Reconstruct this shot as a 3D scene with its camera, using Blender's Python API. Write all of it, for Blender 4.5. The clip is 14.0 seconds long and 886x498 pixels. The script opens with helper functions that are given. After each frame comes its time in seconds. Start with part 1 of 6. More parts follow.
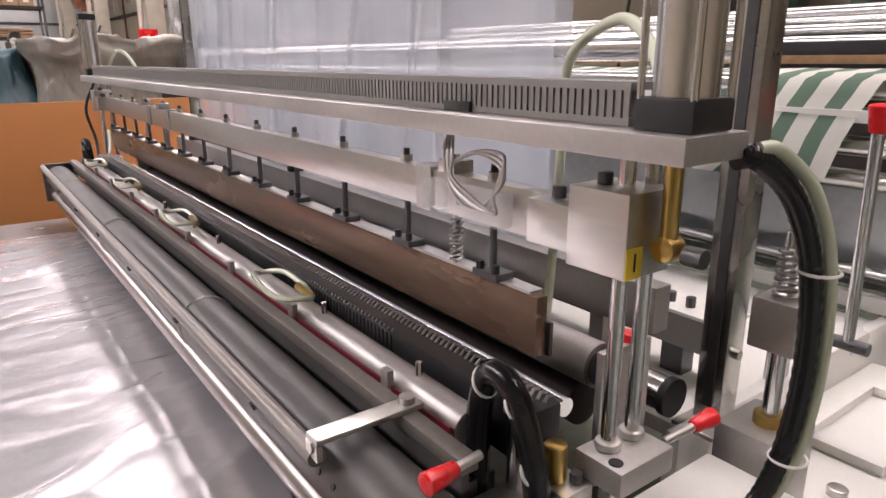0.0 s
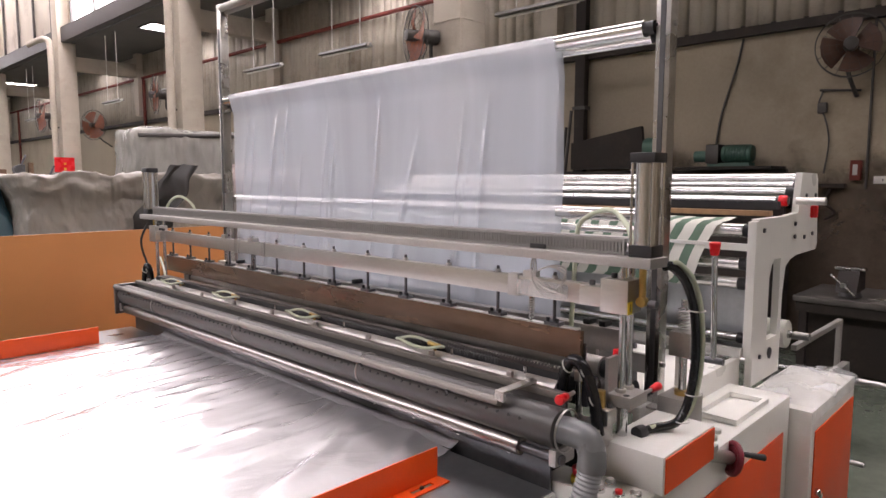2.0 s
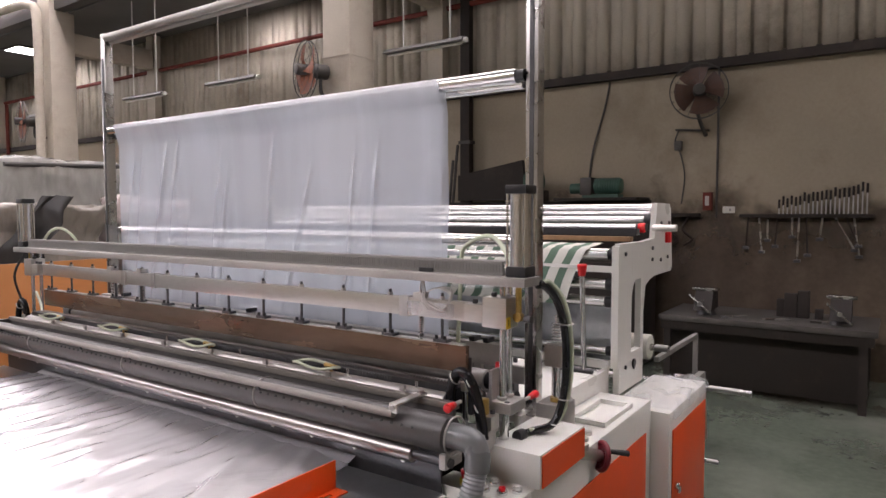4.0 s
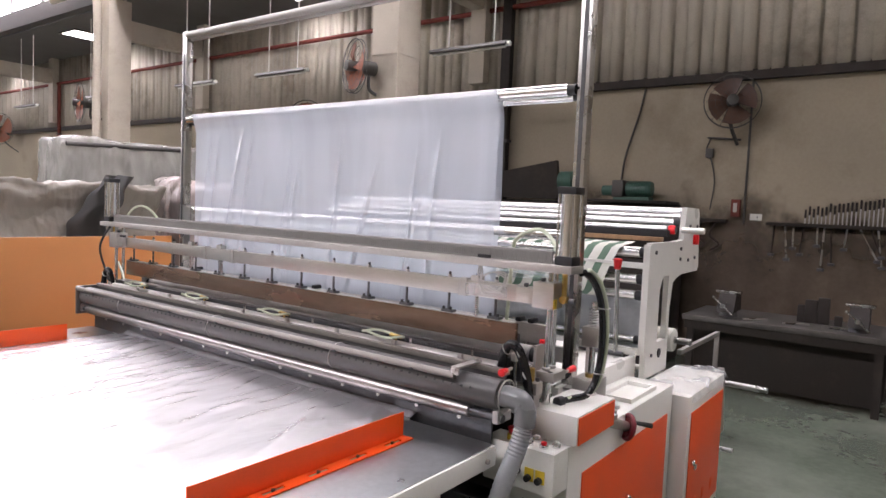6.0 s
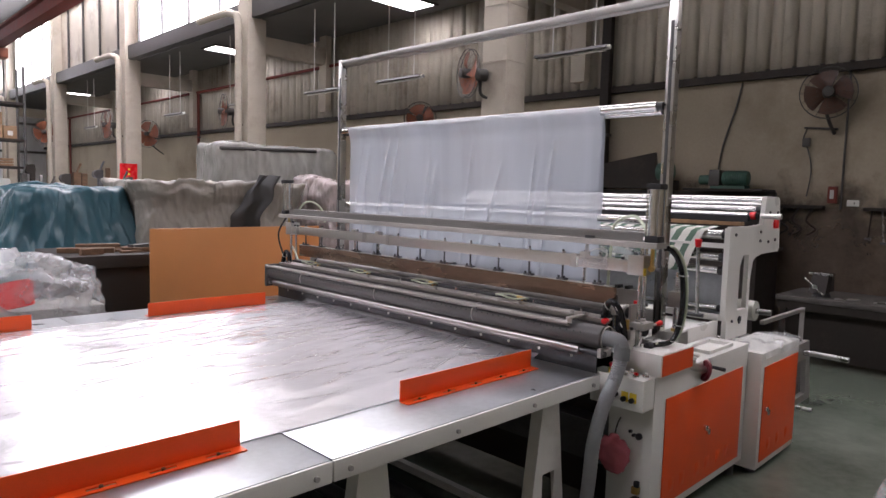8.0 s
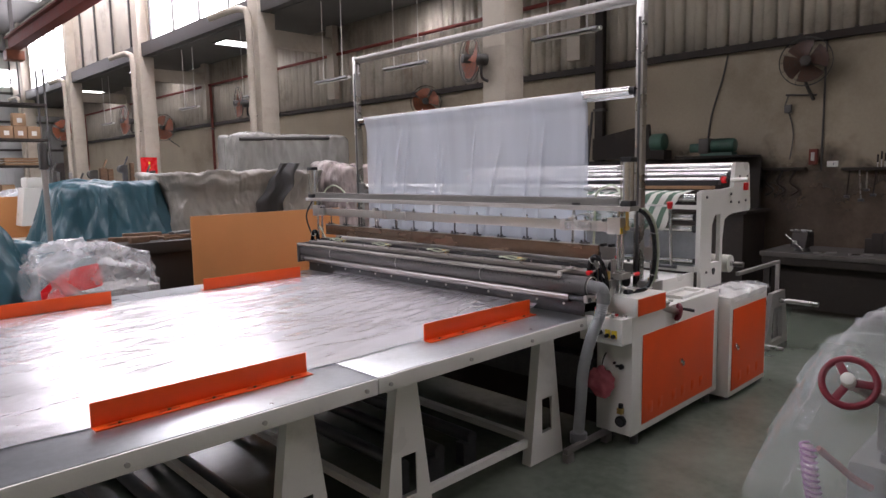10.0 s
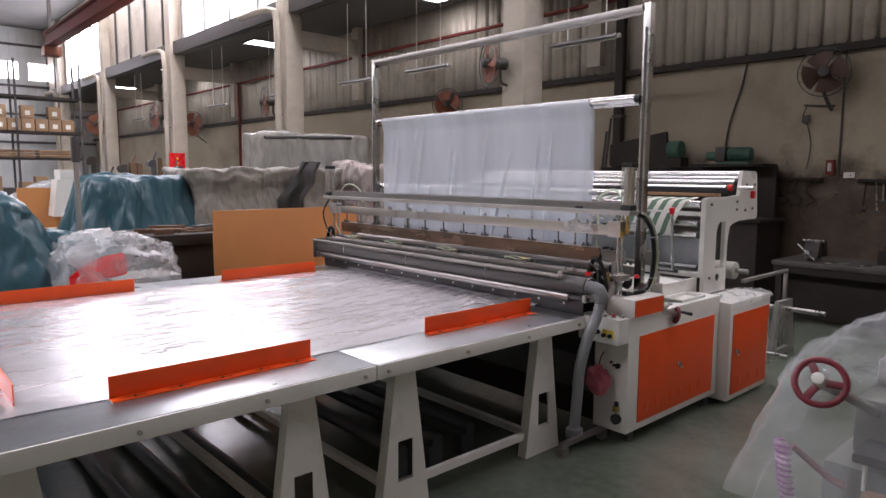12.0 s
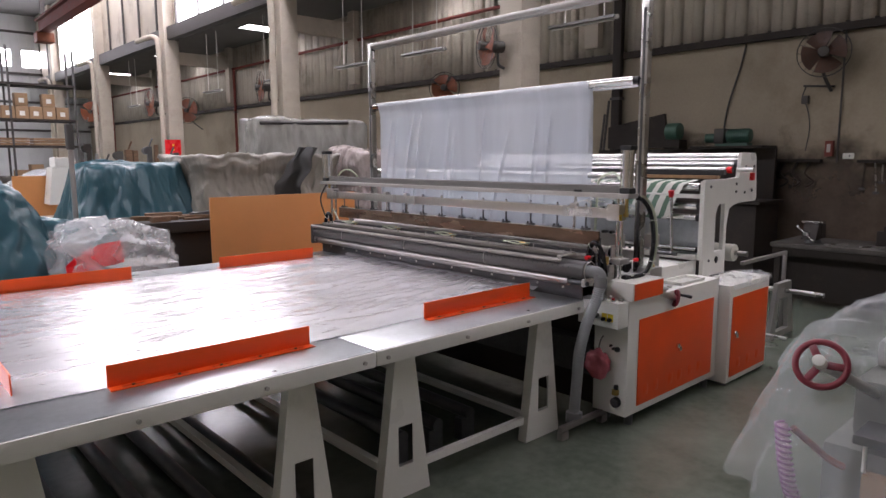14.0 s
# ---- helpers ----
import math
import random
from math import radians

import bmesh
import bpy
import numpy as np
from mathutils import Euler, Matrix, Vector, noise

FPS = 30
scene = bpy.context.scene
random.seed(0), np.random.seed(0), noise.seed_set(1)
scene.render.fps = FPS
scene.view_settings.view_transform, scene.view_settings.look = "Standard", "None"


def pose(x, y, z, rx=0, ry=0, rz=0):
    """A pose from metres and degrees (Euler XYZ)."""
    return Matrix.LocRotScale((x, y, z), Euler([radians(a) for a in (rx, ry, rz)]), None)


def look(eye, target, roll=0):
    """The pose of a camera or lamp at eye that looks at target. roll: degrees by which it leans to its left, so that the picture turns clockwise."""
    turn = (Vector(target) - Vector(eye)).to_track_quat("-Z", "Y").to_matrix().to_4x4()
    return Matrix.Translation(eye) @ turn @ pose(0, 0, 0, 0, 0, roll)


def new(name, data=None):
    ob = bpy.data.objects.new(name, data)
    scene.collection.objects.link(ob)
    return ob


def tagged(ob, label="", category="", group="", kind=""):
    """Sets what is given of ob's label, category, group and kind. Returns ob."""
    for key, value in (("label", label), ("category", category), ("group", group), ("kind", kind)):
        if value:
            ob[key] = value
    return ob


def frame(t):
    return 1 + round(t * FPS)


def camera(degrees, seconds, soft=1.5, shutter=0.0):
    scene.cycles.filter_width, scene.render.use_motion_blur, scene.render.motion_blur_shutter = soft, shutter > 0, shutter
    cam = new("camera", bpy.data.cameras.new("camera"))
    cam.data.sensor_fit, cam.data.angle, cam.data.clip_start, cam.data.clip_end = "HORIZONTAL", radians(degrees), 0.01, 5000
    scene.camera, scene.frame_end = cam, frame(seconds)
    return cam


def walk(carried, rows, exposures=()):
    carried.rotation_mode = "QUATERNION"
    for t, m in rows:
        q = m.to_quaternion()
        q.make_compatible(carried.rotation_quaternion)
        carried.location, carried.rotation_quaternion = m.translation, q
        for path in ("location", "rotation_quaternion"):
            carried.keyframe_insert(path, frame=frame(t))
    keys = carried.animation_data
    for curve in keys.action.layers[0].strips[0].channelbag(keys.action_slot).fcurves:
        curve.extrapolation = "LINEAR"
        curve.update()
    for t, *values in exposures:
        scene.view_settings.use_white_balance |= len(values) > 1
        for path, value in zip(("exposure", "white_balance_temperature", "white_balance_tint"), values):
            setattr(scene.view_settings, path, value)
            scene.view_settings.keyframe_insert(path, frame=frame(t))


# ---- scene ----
cam = camera(68.0, 14.0)
PATH = [
    (0, (-0.582, -0.392, 1.482), (0.552, 1.158, 0.925), -0.3),
    (0.5, (-0.912, -0.499, 1.532), (0.388, 0.929, 1.011), 1.4),
    (1, (-1.258, -0.589, 1.59), (0.166, 0.749, 1.165), -0.5),
    (1.5, (-1.538, -0.682, 1.63), (-0.076, 0.632, 1.256), -0.6),
    (2, (-1.656, -0.835, 1.615), (-0.225, 0.547, 1.41), 0.1),
    (2.5, (-1.728, -0.963, 1.593), (-0.309, 0.427, 1.359), 0.4),
    (3, (-1.755, -0.944, 1.596), (-0.194, 0.293, 1.417), 0.6),
    (5.5, (-1.999, -0.94, 1.622), (-0.334, 0.165, 1.537), -0.4),
    (6, (-2.15, -1.036, 1.603), (-0.546, 0.152, 1.474), 2.5),
    (6.5, (-2.321, -1.091, 1.627), (-0.794, 0.184, 1.417), 1.4),
    (7, (-2.565, -1.122, 1.61), (-1.03, 0.146, 1.414), 0.0),
    (7.5, (-2.746, -1.273, 1.629), (-1.238, 0.03, 1.455), -1.0),
    (8, (-2.919, -1.497, 1.619), (-1.51, -0.088, 1.45), 1.6),
    (8.5, (-3.136, -1.661, 1.628), (-1.764, -0.216, 1.451), -0.3),
    (9, (-3.329, -1.805, 1.616), (-1.921, -0.408, 1.36), -0.1),
    (9.2, (-3.348, -1.833, 1.631), (-1.937, -0.437, 1.384), -0.6),
    (11.5, (-3.421, -2.16, 1.624), (-2.093, -0.682, 1.397), -0.2),
    (12, (-3.419, -2.154, 1.622), (-2.088, -0.678, 1.395), 0.3),
    (12.5, (-3.425, -2.145, 1.619), (-2.085, -0.678, 1.388), 0.0),
    (13, (-3.424, -2.14, 1.623), (-2.074, -0.687, 1.37), 0.3),
    (13.5, (-3.415, -2.132, 1.617), (-2.073, -0.673, 1.353), -0.2),
    (14, (-3.406, -2.138, 1.621), (-2.075, -0.67, 1.348), -0.2),
]
EXPOSURES = [(t, e, k, g) for t, e, k, g in ((0.0, 0.86, 6800, 26), (1.0, 0.96, 6700, 25), (1.5, 0.92, 6700, 25), (2.0, 0.78, 6700, 25), (3.0, 0.62, 6700, 25), (5.5, 1.02, 6330, 23), (6.0, 1.10, 6360, 23), (6.5, 1.0, 6360, 24), (7.5, 0.62, 6280, 23), (9.0, 0.45, 6260, 23), (14.0, 0.47, 6260, 23))]
walk(cam, [(t, look(eye, target, roll)) for t, eye, target, roll in PATH], EXPOSURES)

# ---- world and large lights ----
world = bpy.data.worlds.new("world")
scene.world = world
world.use_nodes = True
sky = world.node_tree.nodes.new("ShaderNodeTexSky")
sky.sky_type, sky.sun_disc = 'NISHITA', False
sky.sun_elevation, sky.sun_rotation = radians(50), radians(200)
world.node_tree.nodes["Background"].inputs[1].default_value = 0.1
world.node_tree.links.new(sky.outputs[0], world.node_tree.nodes["Background"].inputs[0])


def area(name, m, sx, sy, power, colour=(1, 1, 1)):
    la = bpy.data.lights.new(name, 'AREA')
    la.shape, la.size, la.size_y, la.energy, la.color = 'RECTANGLE', sx, sy, power, colour
    ob = new(name, la)
    ob.matrix_world = m
    return ob


# ---- materials ----
def mat(name, colour, rough=0.5, metal=0.0, var=0.15, scale=6.0, bump=0.1, fine=60.0, dirt=None, dirt_at=0.62, coat=0.0, stretch=(1, 1, 1), alpha=1.0, trans=0.0, spec=0.5):
    """A surface with slow and fine changes of colour and gloss, and fine relief."""
    m = bpy.data.materials.new(name)
    m.use_nodes = True
    nt = m.node_tree
    N, L = nt.nodes, nt.links
    b = N["Principled BSDF"]
    tc = N.new("ShaderNodeTexCoord")
    mp = N.new("ShaderNodeMapping")
    mp.inputs["Scale"].default_value = stretch
    L.new(tc.outputs["Object"], mp.inputs[0])
    n1 = N.new("ShaderNodeTexNoise")
    n1.inputs["Scale"].default_value, n1.inputs["Detail"].default_value = scale, 5
    n2 = N.new("ShaderNodeTexNoise")
    n2.inputs["Scale"].default_value, n2.inputs["Detail"].default_value = fine, 3
    L.new(mp.outputs[0], n1.inputs["Vector"])
    L.new(mp.outputs[0], n2.inputs["Vector"])
    add = N.new("ShaderNodeMath")
    add.operation = 'MULTIPLY_ADD'
    L.new(n2.outputs["Fac"], add.inputs[0])
    add.inputs[1].default_value = 0.4
    L.new(n1.outputs["Fac"], add.inputs[2])
    ramp = N.new("ShaderNodeValToRGB")
    ramp.color_ramp.elements[0].position, ramp.color_ramp.elements[1].position = 0.45, 0.95
    c = Vector(colour)
    ramp.color_ramp.elements[0].color = (*(c * (1 - var)), 1)
    ramp.color_ramp.elements[1].color = (*[min(1, v * (1 + var)) for v in c], 1)
    L.new(add.outputs[0], ramp.inputs[0])
    out = ramp.outputs[0]
    if dirt:
        n3 = N.new("ShaderNodeTexNoise")
        n3.inputs["Scale"].default_value, n3.inputs["Detail"].default_value = scale * 0.6, 8
        n3.inputs["Roughness"].default_value = 0.7
        L.new(mp.outputs[0], n3.inputs["Vector"])
        r3 = N.new("ShaderNodeValToRGB")
        r3.color_ramp.elements[0].position, r3.color_ramp.elements[1].position = dirt_at - 0.1, dirt_at + 0.12
        L.new(n3.outputs["Fac"], r3.inputs[0])
        mx = N.new("ShaderNodeMix")
        mx.data_type = 'RGBA'
        mx.inputs[7].default_value = (*dirt, 1)
        L.new(r3.outputs[0], mx.inputs[0])
        L.new(out, mx.inputs[6])
        out = mx.outputs[2]
    L.new(out, b.inputs["Base Color"])
    mr = N.new("ShaderNodeMapRange")
    mr.inputs[3].default_value, mr.inputs[4].default_value = max(0.02, rough * 0.75), min(1, rough * 1.25)
    L.new(n1.outputs["Fac"], mr.inputs[0])
    L.new(mr.outputs[0], b.inputs["Roughness"])
    b.inputs["Metallic"].default_value = metal
    b.inputs["Specular IOR Level"].default_value = spec
    b.inputs["Alpha"].default_value = alpha
    b.inputs["Transmission Weight"].default_value = trans
    b.inputs["Coat Weight"].default_value = coat
    if bump:
        bp = N.new("ShaderNodeBump")
        bp.inputs["Strength"].default_value, bp.inputs["Distance"].default_value = bump, 0.004
        L.new(add.outputs[0], bp.inputs["Height"])
        L.new(bp.outputs[0], b.inputs["Normal"])
    return m


def glow(name, colour, power):
    m = bpy.data.materials.new(name)
    m.use_nodes = True
    N = m.node_tree.nodes
    b = N["Principled BSDF"]
    b.inputs["Base Color"].default_value = (0.8, 0.8, 0.8, 1)
    b.inputs["Emission Color"].default_value = (*colour, 1)
    b.inputs["Emission Strength"].default_value = power
    return m


def film_mat(name, colour, alpha, rough, streak=(1, 1, 1), bump=0.5, scale=9.0, dist=0.02, alpha_var=0.15, metal=0.0, spec=0.5, ridged=False):
    """Thin plastic film: pale, glossy, partly see-through, with creases."""
    m = bpy.data.materials.new(name)
    m.use_nodes = True
    N, L = m.node_tree.nodes, m.node_tree.links
    b = N["Principled BSDF"]
    tc = N.new("ShaderNodeTexCoord")
    mp = N.new("ShaderNodeMapping")
    mp.inputs["Scale"].default_value = streak
    L.new(tc.outputs["Object"], mp.inputs[0])
    n = N.new("ShaderNodeTexNoise")
    n.inputs["Scale"].default_value, n.inputs["Detail"].default_value, n.inputs["Distortion"].default_value = scale, 4, 0.6
    if ridged:
        n.noise_type = 'RIDGED_MULTIFRACTAL'
    L.new(mp.outputs[0], n.inputs["Vector"])
    v = N.new("ShaderNodeTexVoronoi")
    v.inputs["Scale"].default_value = scale * 0.9
    v.feature = 'SMOOTH_F1'
    L.new(mp.outputs[0], v.inputs["Vector"])
    ad = N.new("ShaderNodeMath")
    ad.operation = 'ADD'
    L.new(n.outputs["Fac"], ad.inputs[0])
    L.new(v.outputs["Distance"], ad.inputs[1])
    bp = N.new("ShaderNodeBump")
    bp.inputs["Strength"].default_value, bp.inputs["Distance"].default_value = bump, dist
    L.new(ad.outputs[0], bp.inputs["Height"])
    L.new(bp.outputs[0], b.inputs["Normal"])
    mr = N.new("ShaderNodeMapRange")
    mr.inputs[1].default_value, mr.inputs[2].default_value = 0.3, 0.7
    mr.inputs[3].default_value, mr.inputs[4].default_value = max(0.03, alpha - alpha_var), min(1, alpha + alpha_var)
    L.new(n.outputs["Fac"], mr.inputs[0])
    L.new(mr.outputs[0], b.inputs["Alpha"])
    b.inputs["Base Color"].default_value = (*colour, 1)
    b.inputs["Roughness"].default_value = rough
    b.inputs["Metallic"].default_value = metal
    b.inputs["Specular IOR Level"].default_value = spec
    return m


M = {
    "floor": mat("floor_paint", (0.088, 0.104, 0.080), 0.24, var=0.35, scale=1.1, fine=18, bump=0.12, dirt=(0.15, 0.165, 0.135), dirt_at=0.57),
    "plaster": mat("plaster", (0.37, 0.315, 0.235), 0.85, var=0.12, scale=1.0, fine=30, bump=0.2, dirt=(0.23, 0.185, 0.13), dirt_at=0.63),
    "corrugated": mat("corrugated_steel", (0.50, 0.45, 0.37), 0.5, metal=0.2, var=0.15, scale=1.5, bump=0.08, dirt=(0.24, 0.19, 0.14), dirt_at=0.62),
    "column": mat("column_paint", (0.51, 0.455, 0.375), 0.7, var=0.12, scale=2, bump=0.15, dirt=(0.38, 0.31, 0.24), dirt_at=0.62),
    "girder": mat("girder_steel", (0.085, 0.08, 0.077), 0.6, metal=0.3, var=0.2, scale=3),
    "ceiling": mat("roof_sheet", (0.13, 0.125, 0.12), 0.8, var=0.2, scale=1.5),
    "redpipe": mat("red_paint", (0.17, 0.03, 0.02), 0.75, var=0.2),
    "white": mat("machine_paint", (0.80, 0.79, 0.75), 0.3, var=0.05, scale=2.5, fine=200, bump=0.04, dirt=(0.50, 0.49, 0.44), dirt_at=0.68),
    "orange": mat("orange_paint", (0.86, 0.088, 0.010), 0.42, var=0.08, scale=4, fine=250, bump=0.06),
    "fence": mat("fence_paint", (0.88, 0.095, 0.010), 0.3, var=0.08, scale=3, fine=200, bump=0.03),
    "board": mat("fibreboard", (0.60, 0.26, 0.09), 0.4, var=0.07, scale=1.5, fine=150, bump=0.04),
    "zinc": mat("zinc_sheet", (0.44, 0.46, 0.48), 0.3, metal=0.85, var=0.15, scale=4, fine=40, bump=0.03),
    "alu": mat("aluminium", (0.62, 0.60, 0.57), 0.32, metal=0.9, var=0.12, scale=5, fine=120, bump=0.03, stretch=(1, 0.2, 1)),
    "alu_dull": mat("dull_aluminium", (0.50, 0.48, 0.46), 0.45, metal=0.75, var=0.12, scale=6, fine=120, bump=0.04),
    "rollersteel": mat("roller_steel", (0.36, 0.335, 0.32), 0.33, metal=1.0, var=0.12, scale=4, fine=80, bump=0.02),
    "satin": mat("satin_chrome", (0.70, 0.69, 0.67), 0.25, metal=1.0, var=0.08, scale=5, fine=100, bump=0.0),
    "chrome": mat("chrome", (0.74, 0.74, 0.74), 0.17, metal=1.0, var=0.06, scale=8, bump=0.0),
    "steel": mat("ground_steel", (0.48, 0.47, 0.45), 0.28, metal=1.0, var=0.2, scale=6, fine=90, bump=0.03),
    "darksteel": mat("dark_steel", (0.11, 0.11, 0.115), 0.4, metal=0.7, var=0.25, scale=7),
    "black": mat("black_rubber", (0.018, 0.018, 0.02), 0.45, var=0.3, scale=12),
    "blackgloss": mat("black_sleeve", (0.012, 0.012, 0.014), 0.22, var=0.3, scale=20),
    "grey": mat("grey_plastic", (0.090, 0.085, 0.083), 0.42, var=0.12, scale=5, fine=90, bump=0.05),
    "duct": mat("grey_duct", (0.24, 0.23, 0.22), 0.5, var=0.08, scale=5),
    "brown": mat("brown_bakelite", (0.24, 0.165, 0.12), 0.27, metal=0.7, var=0.3, scale=3.5, fine=30, bump=0.05, stretch=(1, 0.6, 2), dirt=(0.15, 0.085, 0.055), dirt_at=0.6),
    "maroon": mat("maroon_paint", (0.18, 0.012, 0.025), 0.4, var=0.2),
    "red": mat("red_plastic", (0.80, 0.02, 0.025), 0.28, var=0.05),
    "brass": mat("brass", (0.55, 0.38, 0.13), 0.3, metal=1.0, var=0.25, scale=20),
    "hose": mat("clear_hose", (0.58, 0.63, 0.48), 0.25, var=0.08, spec=0.6),
    "greydark": mat("grey_elbow", (0.20, 0.205, 0.21), 0.28, var=0.1),
    "greyhose": mat("grey_hose", (0.33, 0.34, 0.35), 0.4, var=0.1),
    "yellow": mat("yellow_label", (0.85, 0.62, 0.05), 0.5, var=0.05),
    "ink": mat("ink", (0.02, 0.02, 0.02), 0.6, var=0.05),
    "paper": mat("white_label", (0.75, 0.74, 0.70), 0.6, var=0.05),
    "clothgreen": mat("green_cloth", (0.10, 0.17, 0.12), 0.9, var=0.15, fine=300, bump=0.2),
    "clothwhite": mat("white_cloth", (0.62, 0.62, 0.56), 0.9, var=0.06, fine=300, bump=0.2),
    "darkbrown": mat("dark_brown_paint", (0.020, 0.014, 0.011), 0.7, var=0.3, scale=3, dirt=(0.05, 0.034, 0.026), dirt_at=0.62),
    "benchtop": mat("bench_top", (0.09, 0.082, 0.075), 0.5, metal=0.4, var=0.3, scale=5),
    "green": mat("motor_green", (0.05, 0.12, 0.09), 0.45, var=0.2),
    "fanorange": mat("fan_blade", (0.24, 0.07, 0.03), 0.5, var=0.2),
    "fanbrown": mat("brown_blade", (0.10, 0.05, 0.035), 0.5, var=0.2),
    "wallshade": mat("stain_and_shade", (0.165, 0.122, 0.085), 0.7, var=0.35, scale=1.2, fine=20, bump=0.15, dirt=(0.085, 0.058, 0.042), dirt_at=0.55),
    "oldwood": mat("old_timber", (0.15, 0.085, 0.048), 0.8, var=0.35, scale=7, stretch=(1, 5, 5)),
    "fandark": mat("fan_cage", (0.08, 0.075, 0.07), 0.5, metal=0.5, var=0.2),
    "tarpdark": mat("dark_tarp", (0.035, 0.034, 0.033), 0.45, var=0.2, scale=4),
    "wood": mat("timber", (0.28, 0.16, 0.08), 0.7, var=0.25, scale=5, stretch=(1, 6, 6)),
    "carton": mat("carton", (0.32, 0.2, 0.11), 0.8, var=0.12),
    "carpaint": mat("car_white", (0.6, 0.62, 0.64), 0.2, var=0.03, coat=0.5),
    "glass": mat("dark_glass", (0.03, 0.035, 0.04), 0.08, var=0.05),
    "film": film_mat("table_film", (0.71, 0.695, 0.72), 0.97, 0.27, streak=(1.0, 2.0, 1), bump=0.25, scale=3.0, dist=0.035, alpha_var=0.03, metal=0.6, spec=0.8),
    "hang": film_mat("hanging_film", (0.76, 0.82, 0.91), 0.50, 0.17, streak=(1, 2.2, 0.3), bump=0.12, scale=1.6, dist=0.03, alpha_var=0.07),
    "clear": film_mat("clear_wrap", (0.95, 0.96, 0.98), 0.29, 0.09, bump=0.3, scale=4, dist=0.03, alpha_var=0.2),
    "milky": film_mat("milky_wrap", (0.90, 0.93, 0.97), 0.17, 0.07, streak=(1, 1, 0.5), bump=0.2, scale=2.4, dist=0.03, alpha_var=0.11),
    "bluewrap": film_mat("blue_wrap", (0.028, 0.092, 0.118), 0.95, 0.36, streak=(1, 1, 0.3), bump=0.2, scale=5, dist=0.03, alpha_var=0.02),
    "greywrap": film_mat("grey_wrap", (0.30, 0.275, 0.24), 0.99, 0.48, streak=(1, 1, 0.8), bump=0.4, scale=8, dist=0.03, alpha_var=0.01),
    "pinkwrap": film_mat("pinkish_wrap", (0.56, 0.47, 0.45), 0.6, 0.16, bump=0.4, scale=4, dist=0.05, alpha_var=0.15),
    "northsheet": mat("pale_sheet", (0.66, 0.67, 0.68), 0.5, var=0.1, scale=1.2),
    "machinegrey": mat("machine_grey", (0.15, 0.155, 0.14), 0.5, var=0.15, scale=4),
    "clearsheet": film_mat("thin_clear_sheet", (0.95, 0.96, 0.98), 0.24, 0.07, bump=0.4, scale=6, dist=0.02, alpha_var=0.14),
    "coilpink": mat("coil_pink", (0.62, 0.40, 0.55), 0.35, var=0.1),
    "coilpurple": mat("coil_purple", (0.25, 0.08, 0.24), 0.35, var=0.1),
    "rail": mat("dull_rail", (0.25, 0.23, 0.21), 0.45, metal=0.5, var=0.15, scale=5, fine=100),
    "beigewrap": film_mat("beige_wrap", (0.46, 0.45, 0.42), 0.66, 0.16, streak=(1, 1, 0.4), bump=0.3, scale=5, dist=0.03, alpha_var=0.16),
    "daylight": glow("daylight_pane", (1.0, 1.0, 1.0), 9.0),
    "skylight": glow("skylight_pane", (1.0, 1.0, 0.98), 7.0),
}


# ---- mesh helpers ----
def box(bm, x0, x1, y0, y1, z0, z1, bevel=0.0):
    r = bmesh.ops.create_cube(bm, size=1.0)
    vs = r["verts"]
    bmesh.ops.scale(bm, vec=(x1 - x0, y1 - y0, z1 - z0), verts=vs)
    bmesh.ops.translate(bm, vec=((x0 + x1) / 2, (y0 + y1) / 2, (z0 + z1) / 2), verts=vs)
    if bevel:
        es = list({e for v in vs for e in v.link_edges})
        bmesh.ops.bevel(bm, geom=es, offset=bevel, segments=2, affect='EDGES', profile=0.6)
    return bm


def rod(bm, a, b, r, seg=20, r2=None, bevel=0.0):
    a, b = Vector(a), Vector(b)
    d = b - a
    m = Matrix.Translation((a + b) / 2) @ d.to_track_quat('Z', 'Y').to_matrix().to_4x4()
    res = bmesh.ops.create_cone(bm, cap_ends=True, segments=seg, radius1=r, radius2=r if r2 is None else r2, depth=d.length, matrix=m)
    if bevel:
        es = [e for e in {e for v in res["verts"] for e in v.link_edges} if any(len(f.verts) > 4 for f in e.link_faces)]
        bmesh.ops.bevel(bm, geom=es, offset=bevel, segments=2, affect='EDGES', profile=0.5)
    return bm


def spline(points, n=8):
    """Points on a smooth curve through the given ones."""
    p = [Vector(q) for q in points]
    out = []
    for i in range(len(p) - 1):
        a, b, c, d = p[max(i - 1, 0)], p[i], p[i + 1], p[min(i + 2, len(p) - 1)]
        for j in range(n):
            t = j / n
            out.append(0.5 * ((2 * b) + (c - a) * t + (2 * a - 5 * b + 4 * c - d) * t * t + (3 * b - a - 3 * c + d) * t ** 3))
    return out + [p[-1]]


